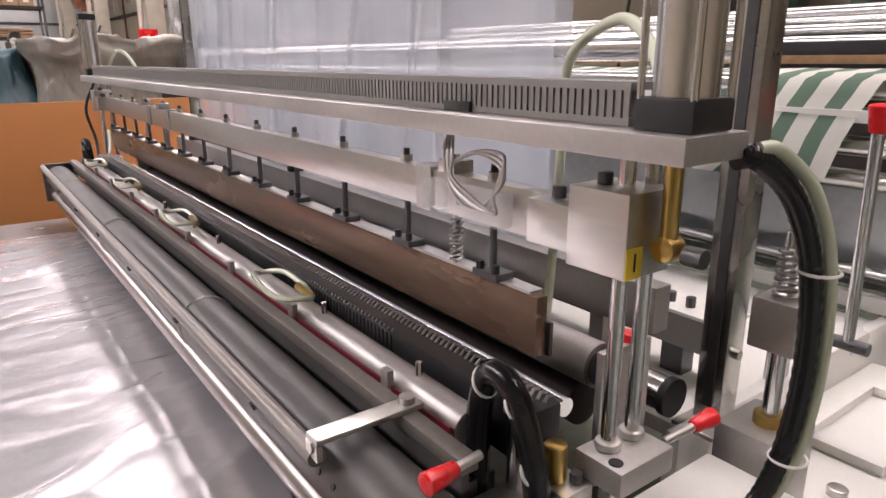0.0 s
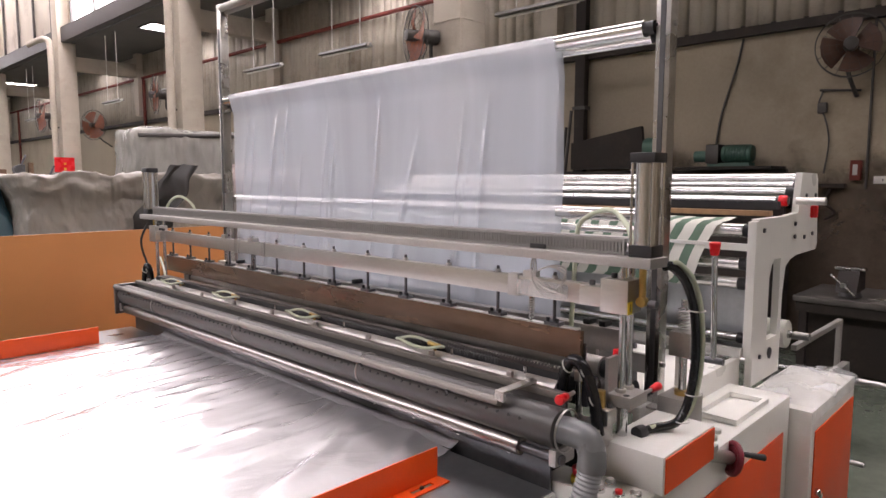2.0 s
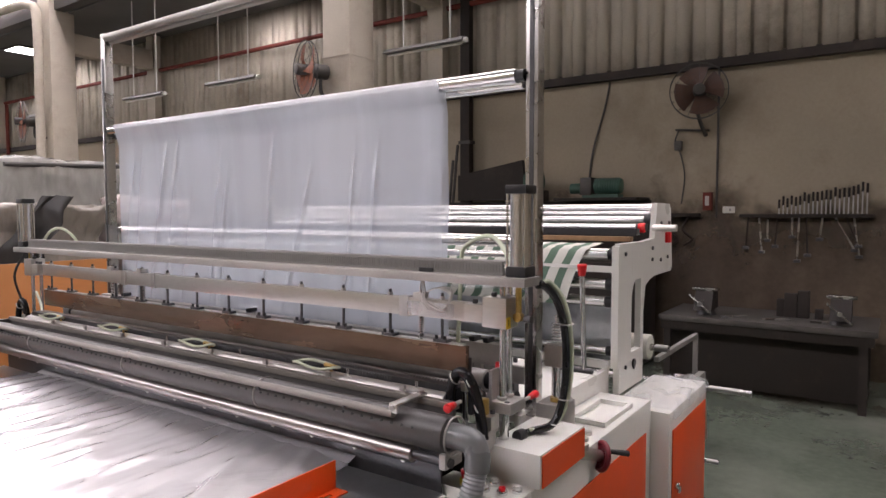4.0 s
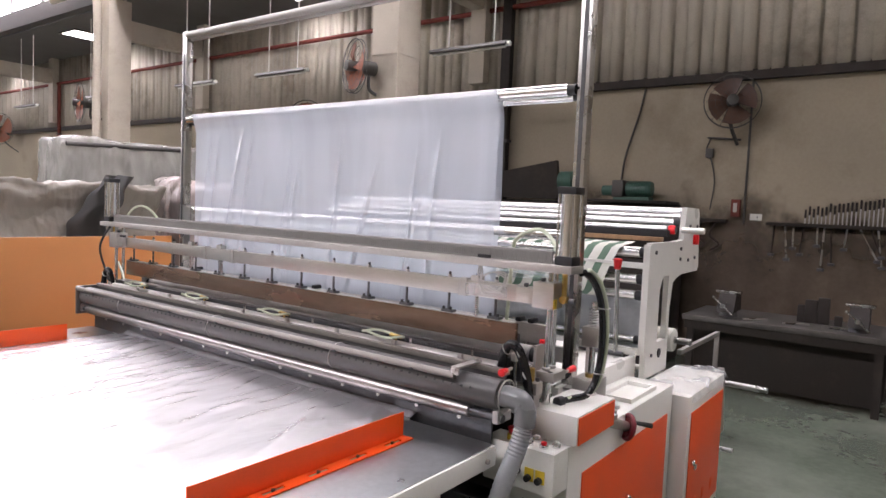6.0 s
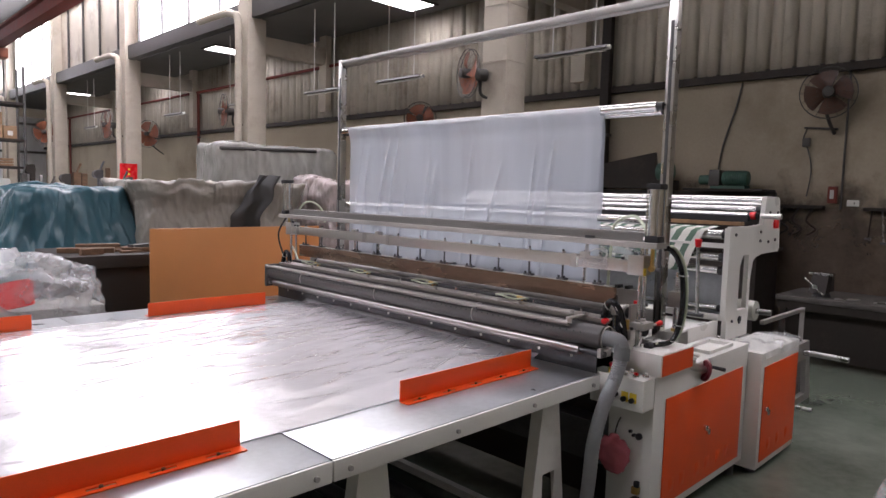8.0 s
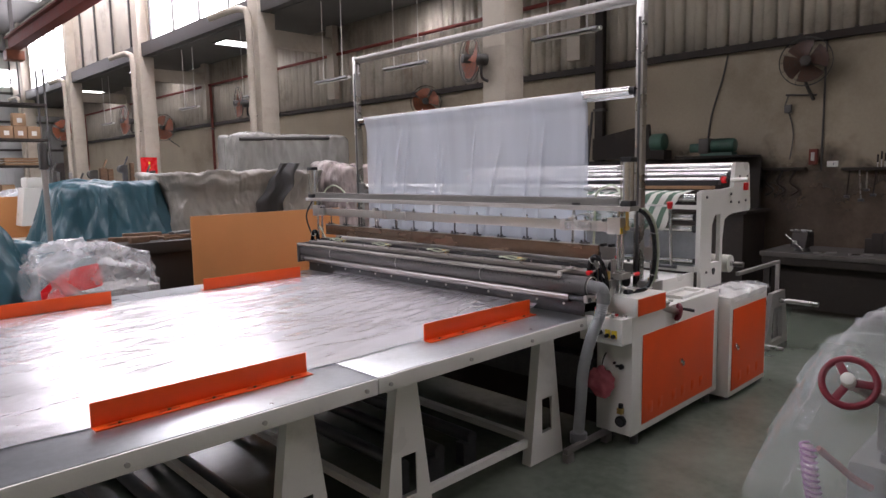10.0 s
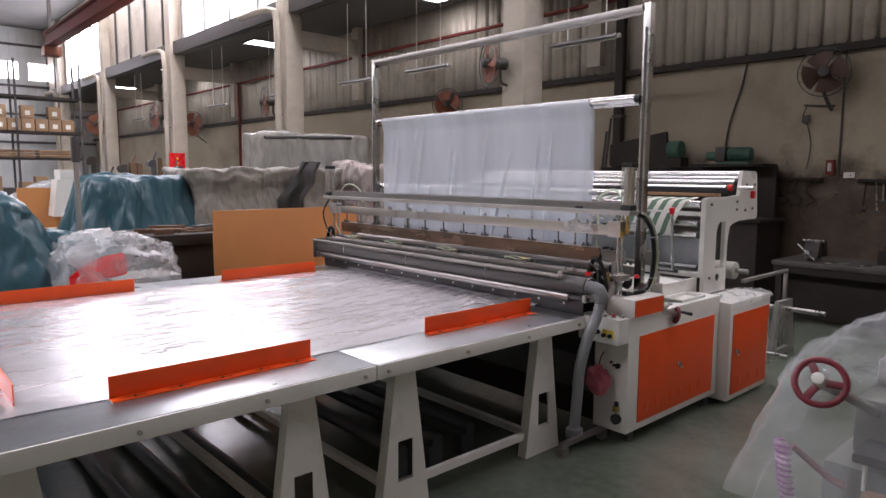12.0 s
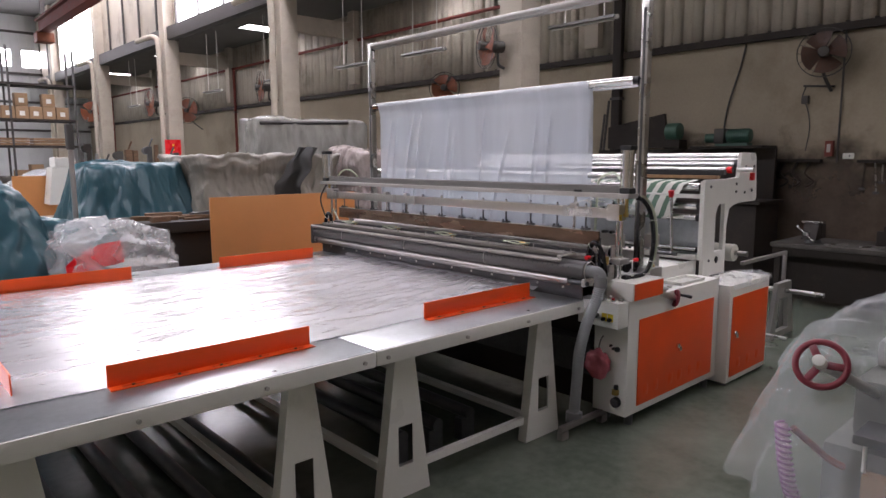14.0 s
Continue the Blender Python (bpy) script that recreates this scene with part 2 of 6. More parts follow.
def tube(bm, points, r, seg=10, ribs=0.0, closed=False):
    """A round tube along points; ribs makes every second ring narrower by that part."""
    pts = [Vector(q) for q in points]
    rings = []
    up = Vector((0.31, 0.17, 0.93)).normalized()
    for i, p in enumerate(pts):
        if closed:
            d = pts[(i + 1) % len(pts)] - pts[i - 1]
        else:
            d = pts[min(i + 1, len(pts) - 1)] - pts[max(i - 1, 0)]
        d.normalize()
        s = d.cross(up)
        if s.length < 1e-4:
            s = d.cross(Vector((1, 0, 0)))
        s.normalize()
        u = s.cross(d)
        k = r * (1 - ribs * (i % 2))
        rings.append([bm.verts.new(p + k * (math.cos(2 * math.pi * j / seg) * s + math.sin(2 * math.pi * j / seg) * u)) for j in range(seg)])
        up = u
    n = len(rings)
    for i in range(n if closed else n - 1):
        for j in range(seg):
            bm.faces.new((rings[i][j], rings[i][(j + 1) % seg], rings[(i + 1) % n][(j + 1) % seg], rings[(i + 1) % n][j]))
    if not closed:
        bm.faces.new(rings[0][::-1])
        bm.faces.new(rings[-1])
    return bm


def prism(bm, outline, y0, y1, axis='y'):
    """An outline in x and z (or y and z, x and y) pushed through from y0 to y1."""
    def at(p, h):
        return {'y': (p[0], h, p[1]), 'x': (h, p[0], p[1]), 'z': (p[0], p[1], h)}[axis]
    a = [bm.verts.new(at(p, y0)) for p in outline]
    b = [bm.verts.new(at(p, y1)) for p in outline]
    n = len(outline)
    bm.faces.new(a)
    bm.faces.new(b[::-1])
    for i in range(n):
        bm.faces.new((a[i], b[i], b[(i + 1) % n], a[(i + 1) % n]))
    bmesh.ops.recalc_face_normals(bm, faces=bm.faces)
    return bm


def plate_hole(bm, outline, hole, y0, y1, axis='y'):
    """A plate with one hole: both outlines have the same count of corners, in the same turn."""
    def at(p, h):
        return {'y': (p[0], h, p[1]), 'x': (h, p[0], p[1]), 'z': (p[0], p[1], h)}[axis]
    n = len(outline)
    L = [[bm.verts.new(at(p, h)) for p in o] for o in (outline, hole) for h in (y0, y1)]
    oa, ob_, ha, hb = L
    for i in range(n):
        j = (i + 1) % n
        bm.faces.new((oa[i], oa[j], ha[j], ha[i]))
        bm.faces.new((ob_[i], hb[i], hb[j], ob_[j]))
        bm.faces.new((oa[i], ob_[i], ob_[j], oa[j]))
        bm.faces.new((ha[i], ha[j], hb[j], hb[i]))
    bmesh.ops.recalc_face_normals(bm, faces=bm.faces)
    return bm


def sheet(bm, nu, nv, fn):
    """A grid of nu by nv cells placed by fn(u, v)."""
    g = [[bm.verts.new(fn(i / nu, j / nv)) for j in range(nv + 1)] for i in range(nu + 1)]
    for i in range(nu):
        for j in range(nv):
            bm.faces.new((g[i][j], g[i + 1][j], g[i + 1][j + 1], g[i][j + 1]))
    bm.normal_update()
    return bm


HOME = {}


def smooth(ob, angle=40):
    me = ob.data
    me.polygons.foreach_set("use_smooth", [True] * len(me.polygons))
    me.set_sharp_from_angle(angle=radians(angle))


def thing(name, label, category, at=(0, 0, 0), group="", kind=""):
    ob = tagged(new(name), label, category, group, kind)
    ob.location = at
    HOME[ob] = Vector(at)
    return ob


def part(name, bm, material, parent=None, label="", angle=40):
    """Links a bmesh, built in world places, as one mesh under a thing or a part."""
    me = bpy.data.meshes.new(name)
    if parent is not None:
        bmesh.ops.translate(bm, vec=-HOME[parent], verts=bm.verts)
    bm.to_mesh(me)
    bm.free()
    me.materials.append(M[material])
    ob = new(name, me)
    if parent is not None:
        ob.parent = parent
        HOME[ob] = HOME[parent]
    smooth(ob, angle)
    return tagged(ob, label)


def solo(name, bm, material, label, category, kind="", group="", angle=40, at=None):
    """A thing of one mesh, its origin at its base."""
    vs = [v.co for v in bm.verts]
    if at is None:
        at = (sum(v.x for v in vs) / len(vs), sum(v.y for v in vs) / len(vs), min(v.z for v in vs))
    bmesh.ops.translate(bm, vec=-Vector(at), verts=bm.verts)
    ob = part(name, bm, material, None, label, angle)
    ob.location = at
    HOME[ob] = Vector(at)
    return tagged(ob, label, category, group, kind)


def B():
    return bmesh.new()

# ---- the hall ----
WX, XC, AISLE, ROOF = 5.6, 3.7, 4.9, 8.0
COLS = (-2.4, 4.1, 10.6, 17.1, 23.6, 30.1)
Y0, Y1, X0 = -9.0, 33.0, -16.0

solo("floor", box(B(), X0, WX + 0.2, Y0, Y1, -0.2, 0.0), "floor", "worn grey-green painted concrete workshop floor", "floor", "structure", at=(0, 0, 0))
solo("wall_east_lower", box(B(), WX, WX + 0.2, Y0, Y1, 0, 3.14), "plaster", "stained cream plaster lower wall of the workshop", "wall", "structure")
bm = B()
n = int((Y1 - Y0) / 0.3)
pts = []
for i in range(n):
    y = Y0 + i * 0.3
    pts += [(0.0, y), (0.0, y + 0.028), (0.055, y + 0.04), (0.055, y + 0.15), (0.05, y + 0.155), (0.05, y + 0.168), (0.055, y + 0.173), (0.055, y + 0.288)]
a = [bm.verts.new((WX + 0.03 - p, y, 3.14)) for p, y in pts]
b = [bm.verts.new((WX + 0.03 - p, y, AISLE + 0.2)) for p, y in pts]
for i in range(len(pts) - 1):
    bm.faces.new((a[i], b[i], b[i + 1], a[i + 1]))
ob = solo("wall_east_upper", bm, "corrugated", "ribbed grey-beige steel cladding above the plaster", "wall cladding", "structure", angle=20)
ob.modifiers.new("thick", 'SOLIDIFY').thickness = 0.01
bm = B()
box(bm, WX - 0.10, WX - 0.005, Y0, Y1, 3.11, 3.13)
box(bm, WX - 0.02, WX - 0.006, Y0, Y1, 3.13, 3.23)
box(bm, WX - 0.09, WX - 0.075, Y0, Y1, 3.13, 3.20)
solo("trim_girt", bm, "darkbrown", "dark steel girt along the foot of the cladding", "girt", "structure")
# lower wall darkening: stain and shade painted together as a fading brown band
wallshade = box(B(), WX - 0.006, WX - 0.002, -6.0, 3.85, 0.0, 2.05)
nt = M["wallshade"].node_tree
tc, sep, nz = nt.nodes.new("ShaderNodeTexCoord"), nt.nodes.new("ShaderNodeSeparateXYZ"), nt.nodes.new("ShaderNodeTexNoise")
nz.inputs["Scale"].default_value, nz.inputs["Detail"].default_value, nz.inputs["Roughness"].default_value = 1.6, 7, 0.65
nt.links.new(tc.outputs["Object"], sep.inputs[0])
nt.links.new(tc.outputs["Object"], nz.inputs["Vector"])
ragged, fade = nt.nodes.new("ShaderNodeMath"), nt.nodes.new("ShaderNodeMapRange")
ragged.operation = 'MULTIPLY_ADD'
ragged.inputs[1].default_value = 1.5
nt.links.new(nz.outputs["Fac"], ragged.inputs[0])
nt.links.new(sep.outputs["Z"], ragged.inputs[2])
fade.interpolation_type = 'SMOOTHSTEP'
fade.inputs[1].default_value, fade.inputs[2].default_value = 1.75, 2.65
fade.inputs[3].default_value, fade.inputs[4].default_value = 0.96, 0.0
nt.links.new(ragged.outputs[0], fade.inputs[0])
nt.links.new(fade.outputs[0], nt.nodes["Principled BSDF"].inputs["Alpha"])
solo("wall_stain_shade", wallshade, "wallshade", "lower band of the plaster wall with brown stain and shade painted in", "wall", "structure")
solo("pipe_red", tube(B(), [(WX - 0.12, Y0 + i * 2, 4.28) for i in range(22)], 0.035, 10), "redpipe", "red fire water pipe along the wall", "pipe", "structure")
solo("wall_west", box(B(), X0 - 0.2, X0, Y0, Y1, 0, ROOF), "plaster", "plain plaster wall behind the camera", "wall", "structure")
solo("wall_south", box(B(), X0, WX + 0.2, Y0 - 0.2, Y0, 0, ROOF), "plaster", "plain plaster end wall", "wall", "structure")
# far wall with bright window bands
bm = B()
for x0, x1, z0, z1 in ((X0, WX + 0.2, 0, 5.75), (X0, WX + 0.2, 6.5, ROOF), (X0, -9.5, 5.75, 6.5), (-3.2, -2.8, 5.75, 6.5), (2.6, 3.0, 5.75, 6.5)):
    box(bm, x0, x1, Y1, Y1 + 0.15, z0, z1)
solo("wall_north", bm, "northsheet", "far ribbed steel wall with bands of bright windows", "wall", "structure")
for k, (z0, z1) in enumerate(((5.75, 6.5),)):
    solo("window_%d" % (k + 1), box(B(), -9.5, WX, Y1 + 0.16, Y1 + 0.2, z0, z1), "daylight", "bright overexposed far window band", "window", "structure")
bm = B()
for i in range(70):
    y = X0 + i * 0.31
    box(bm, y, y + 0.05, Y1 - 0.03, Y1 + 0.001, 0.0, 5.7)
    box(bm, y, y + 0.05, Y1 - 0.03, Y1 + 0.001, 6.55, ROOF)
solo("trim_north", bm, "northsheet", "ribs of the far steel wall", "cladding rib", "structure")
bm = B()
for z in (2.9, 4.15, 5.4, 7.2):
    box(bm, X0, WX, Y1 - 0.10, Y1 - 0.032, z, z + 0.1)
solo("trim_north_girt", bm, "girder", "dark steel girts across the far wall", "girt", "structure")
# roofs
solo("ceiling_aisle", box(B(), XC + 0.1, WX + 0.2, Y0, Y1, AISLE, AISLE + 0.1), "ceiling", "dark sheet roof of the side aisle", "ceiling", "structure")
bm = B()
for x0, x1 in ((X0, -8.5), (-6.0, 2.0), (3.4, XC + 0.3)):
    box(bm, x0, x1, Y0, Y1, ROOF, ROOF + 0.1)
for x0, x1, y0 in ((-8.5, -6.0, -1.0), (2.0, 3.4, -6.0)):
    box(bm, x0, x1, Y0, y0, ROOF, ROOF + 0.1)
    box(bm, x0, x1, 26.0, Y1, ROOF, ROOF + 0.1)
solo("ceiling_hall", bm, "ceiling", "dark sheet roof of the main hall", "ceiling", "structure")
# both strips are out of view, added to light the hall from above
for k, (x0, x1, y0) in enumerate(((-8.5, -6.0, -1.0), (2.0, 3.4, -6.0))):
    solo("window_%d" % (k + 3), box(B(), x0, x1, y0, 26.0, ROOF + 0.11, ROOF + 0.15), "skylight", "unseen roof light strip added to light the hall", "skylight", "structure")
# clerestory above the aisle
solo("trim_beam", box(B(), XC - 0.12, XC + 0.055, Y0, Y1, AISLE, AISLE + 0.35, 0.01), "girder", "dark steel beam over the columns", "beam", "structure")
BAYS = ((11.2, 16.5), (24.2, 29.5))
for k, (y0, y1) in enumerate(BAYS):
    solo("window_%d" % (k + 5), box(B(), XC + 0.06, XC + 0.1, y0, y1, AISLE + 0.35, 7.2), "daylight", "bright clerestory window over the aisle roof", "window", "structure")
bm = box(B(), XC - 0.05, XC + 0.15, Y0, Y1, 7.2, ROOF)
for y0, y1 in ((Y0, 11.2), (16.5, 24.2), (29.5, Y1)):
    box(bm, XC + 0.06, XC + 0.15, y0, y1, AISLE + 0.35, 7.2)
solo("wall_clerestory", bm, "corrugated", "steel wall strip over the clerestory", "wall", "structure")
bm = B()
for i in range(29):
    y = Y0 + i * 1.5
    box(bm, XC, XC + 0.05, y, y + 0.06, AISLE + 0.35, 7.2)
solo("trim_clerestory", bm, "girder", "steel mullions of the clerestory", "mullion", "structure")
gut = thing("gutter_pipe", "pale round rainwater pipe bent along the column row", "pipe", (XC - 0.35, 17.1, 5.0))
for y in COLS[2:]:
    part("pipe", tube(B(), spline([(XC - 0.32, y - 0.05, 0.0), (XC - 0.32, y - 0.05, 3.0), (XC - 0.32, y - 0.05, 4.7), (XC - 0.34, y + 0.15, 4.98), (XC - 0.34, y + 0.7, 5.05), (XC - 0.34, y + 1.6, 5.06)], 6), 0.07, 10), "column", gut)
for k, y in enumerate(COLS):
    c = thing("column", "square cream concrete column with bolted steel straps", "column", (XC, y, 0), "hall columns", "structure")
    part("shaft", box(B(), XC - 0.2, XC + 0.2, y - 0.2, y + 0.2, 0, ROOF - 0.01, 0.02), "column", c)
    for z in (2.6, 3.3, 4.0):
        part("strap", box(B(), XC - 0.207, XC + 0.207, y - 0.207, y + 0.207, z, z + 0.012), "column", c)
    part("crossbeam", box(B(), XC + 0.21, WX - 0.25, y - 0.1, y + 0.1, AISLE - 0.62, AISLE - 0.28, 0.01), "column", c)
    part("pilaster", box(B(), WX - 0.24, WX - 0.1, y - 0.12, y + 0.12, 3.3, AISLE), "column", c)
# roof lights of the aisle
# the one at y -2 is unseen, added to brighten the right wall
for y in (-2.0, 7.3, 13.6, 19.6, 25.5):
    s = thing("roof_light", "bright rectangular roof light in the aisle ceiling", "roof light", (4.75, y, AISLE - 0.03), "aisle roof lights")
    part("pane", box(B(), 4.25, 5.2, y - 0.3, y + 0.3, AISLE - 0.025, AISLE - 0.01), "skylight", s)
    bm = B()
    for q in ((4.2, 4.25, y - 0.35, y + 0.35), (5.2, 5.25, y - 0.35, y + 0.35), (4.25, 5.2, y - 0.35, y - 0.3), (4.25, 5.2, y + 0.3, y + 0.35)):
        box(bm, *q, AISLE - 0.03, AISLE - 0.002)
    part("frame", bm, "girder", s)

for y, z0 in ((16.9, 0.0), (28.9, 0.0)):
    t = thing("riser_pipe", "red fire water riser standing against the wall", "pipe", (WX - 0.12, y, 0), "red risers", "structure")
    part("pipe", rod(B(), (WX - 0.12, y, z0), (WX - 0.12, y, 4.24), 0.04, 12), "redpipe", t)
    for z in (1.4, 3.0):
        part("pipe_clip", box(B(), WX - 0.17, WX - 0.06, y - 0.05, y + 0.05, z, z + 0.03), "girder", t)

# brown pilaster post, built as one box with a clip
dp = thing("brown_post", "dark brown pilaster post against the wall", "pipe", (WX - 0.15, 3.7, 0), "", "structure")
part("pipe", box(B(), WX - 0.16, WX - 0.06, 3.62, 3.76, 0.0, AISLE - 0.01, 0.01), "darkbrown", dp)
part("pipe_clip", box(B(), WX - 0.17, WX - 0.05, 3.6, 3.78, 2.5, 2.54), "girder", dp)

# ---- hanging lamps ----
def hanging_lamp(y0, y1):
    yc = (y0 + y1) / 2
    t = thing("hanging_lamp", "unlit strip lamp hung on two thin rods", "lamp", (4.05, yc, 3.4), "strip lamps")
    bm = B()
    prism(bm, [(3.98, 3.39), (4.12, 3.39), (4.09, 3.43), (4.01, 3.43)], y0, y1)
    part("housing", bm, "duct", t)
    part("lamp_tube", rod(B(), (4.05, y0 + 0.03, 3.372), (4.05, y1 - 0.03, 3.372), 0.014, 10), "paper", t)
    for y in (y0 + 0.18, y1 - 0.25):
        part("rod", rod(B(), (4.05, y, 3.43), (4.05, y, AISLE), 0.009, 8), "paper", t)
    part("socket_end", rod(B(), (4.05, y0 - 0.03, 3.40), (4.05, y0 + 0.02, 3.40), 0.03, 10), "paper", t, "white lamp cap")


for y0 in (2.8, 6.04, 8.15, 11.4, 14.6, 17.9, 21.0):
    hanging_lamp(y0, y0 + 1.05)


# ---- wall fans ----
def wall_fan(at, turn, radius, wall_arm, label, blades="fanorange"):
    """A caged fan; it faces along local -y before the turn."""
    t = thing("wall_fan", label, "fan", at, "wall fans")
    m = Matrix.Translation(at) @ Matrix.Rotation(radians(turn), 4, 'Z')
    for bl in range(4):
        bm = B()
        a0 = bl * math.pi / 2 + 0.3
        sheet(bm, 6, 4, lambda u, v: Vector(((0.06 + u * (radius - 0.1)) * math.cos(a0 + (v - 0.5) * (1.5 - 0.2 * u)), (v - 0.5) * 0.10 * (1 - 0.4 * u), (0.06 + u * (radius - 0.1)) * math.sin(a0 + (v - 0.5) * (1.5 - 0.2 * u)))))
        bmesh.ops.solidify(bm, geom=bm.faces[:], thickness=0.004)
        bm.transform(m)
        part("blade", bm, blades, t)
    for side in (-0.09, 0.09):
        for k in range(1, 6):
            r = radius * k / 5
            yy = side * (1 - (k / 5) ** 2 * 0.75)
            bm = tube(B(), [(r * math.cos(q * math.pi / 14), yy, r * math.sin(q * math.pi / 14)) for q in range(28)], 0.0018 if k < 5 else 0.006, 4, closed=True)
            bm.transform(m)
            part("guard_ring", bm, "fandark", t)
        for q in range(16):
            w = q * math.pi / 8
            bm = tube(B(), [(radius * k / 5 * math.cos(w), side * (1 - (k / 5) ** 2 * 0.75), radius * k / 5 * math.sin(w)) for k in range(6)], 0.0015, 4)
            bm.transform(m)
            part("guard_wire", bm, "fandark", t)
    bm = rod(B(), (0, -0.11, 0), (0, 0.06, 0), 0.06, 16, bevel=0.01)
    bm.transform(m)
    part("hub", bm, "fandark", t)
    bm = rod(B(), (0, 0.05, 0), (0, 0.26, 0), 0.08, 18, bevel=0.02)
    bm.transform(m)
    part("motor", bm, "fandark", t)
    a = m @ Vector((0, 0.18, 0))
    part("arm", tube(B(), spline([a, a + Vector((0, 0, -radius * 0.75)), Vector(wall_arm)], 6), 0.02, 8), "fandark", t)
    return t


wall_fan((5.24, 0.74, 2.84), -75, 0.28, (WX - 0.02, 0.74, 2.42), "dark caged wall fan with four blades over the workbench", "fanbrown")
wall_fan((3.26, 4.32, 3.14), -112, 0.30, (XC - 0.2, 4.2, 2.85), "orange-bladed caged fan on the column")
wall_fan((3.28, 10.95, 3.12), -108, 0.33, (XC - 0.2, 10.6, 2.85), "orange-bladed caged fan on the second column")
wall_fan((5.2, 7.3, 2.95), -50, 0.29, (WX - 0.02, 7.4, 2.5), "rust-coloured caged wall fan")
wall_fan((3.25, 17.6, 3.2), -90, 0.4, (XC - 0.2, 17.1, 2.9), "dark caged fan on a cream column")
wall_fan((5.1, 19.6, 3.2), -60, 0.42, (WX - 0.02, 19.6, 2.6), "dark caged fan on the plaster wall")
wall_fan((3.3, 23.8, 3.3), -40, 0.4, (XC - 0.2, 23.6, 3.0), "rust-coloured caged fan on a cream column")

# ---- delivery table ----
TZ, TY0, TY1 = 0.79, 0.12, 3.0


def delivery_table(x0, x1, legs):
    t = thing("delivery_table", "white steel delivery table with a zinc sheet top", "table", ((x0 + x1) / 2, 1.56, 0), "delivery tables")
    part("tabletop", box(B(), x0, x1, TY0 + 0.004, TY1 - 0.004, TZ - 0.012, TZ, 0.002), "zinc", t, "smudged zinc sheet top")
    for y0, y1 in ((TY0 - 0.008, TY0 + 0.003), (TY1 - 0.003, TY1 + 0.008)):
        r = part("side_rail", box(B(), x0, x1, y0, y1, TZ - 0.07, TZ - 0.002, 0.003), "white", t)
        yb = y0 - 0.004 if y0 < 1 else y1 + 0.004
        for x in (x0 + 0.06, x0 + 0.55, (x0 + x1) / 2 + 0.25, x1 - 0.06):
            part("bolt", rod(B(), (x, yb - 0.006, TZ - 0.04), (x, yb + 0.004, TZ - 0.04), 0.009, 8), "alu_dull", r)
    for x in (x0, x1 - 0.03):
        part("end_rail", box(B(), x + 0.001, x + 0.029, TY0 + 0.004, TY1 - 0.004, TZ - 0.065, TZ - 0.013), "white", t)
    for x in legs:
        for y in (0.2, 2.9):
            bm = B()
            plate_hole(bm, [(x - 0.15, 0.0), (x + 0.15, 0.0), (x + 0.055, TZ - 0.07), (x - 0.055, TZ - 0.07)], [(x - 0.045, 0.16), (x + 0.045, 0.16), (x + 0.045, 0.36), (x - 0.045, 0.36)], y, y + 0.006)
            for k in (-1, 1):
                prism(bm, [(x + k * 0.15, 0.0), (x + k * 0.143, 0.0), (x + k * 0.048, TZ - 0.07), (x + k * 0.055, TZ - 0.07)], y + 0.006, y + 0.06)
            lg = part("leg", bm, "white", t)
            part("bracket", box(B(), x - 0.03, x + 0.06, y - 0.012, y - 0.001, TZ - 0.098, TZ - 0.071), "steel", lg)
            part("foot_plate", box(B(), x - 0.15, x + 0.15, y + 0.007, y + 0.06, 0.0, 0.008), "white", lg)
        part("cross_bar", box(B(), x - 0.02, x + 0.02, 0.262, 2.9, 0.06, 0.1), "white", t)
    if len(legs) > 1:
        for y in (0.23, 2.93):
            part("stretcher", box(B(), min(legs) - 0.1, max(legs) + 0.1, y, y + 0.03, 0.1, 0.14), "white", t)


delivery_table(-1.757, -0.24, (-0.5, -1.53))
delivery_table(-3.3, -1.763, (-2.08, -3.1))

for x in (-2.85, -2.55, -2.3, -2.0, -1.35, -1.1, -0.85):
    h = 0.05 if x < -1.5 else 0.16
    t = thing("steel_pipe", "long dull steel pipe lying under the delivery table", "pipe", (x, 1.6, 0), "pipes under the table")
    part("pipe", rod(B(), (x, 0.45, h), (x, 2.75, h), 0.036, 18), "darksteel", t)
    for y in (0.5, 2.7):
        part("chock", box(B(), x - 0.05, x + 0.05, y - 0.03, y + 0.03, 0, h - 0.03), "darksteel", t)


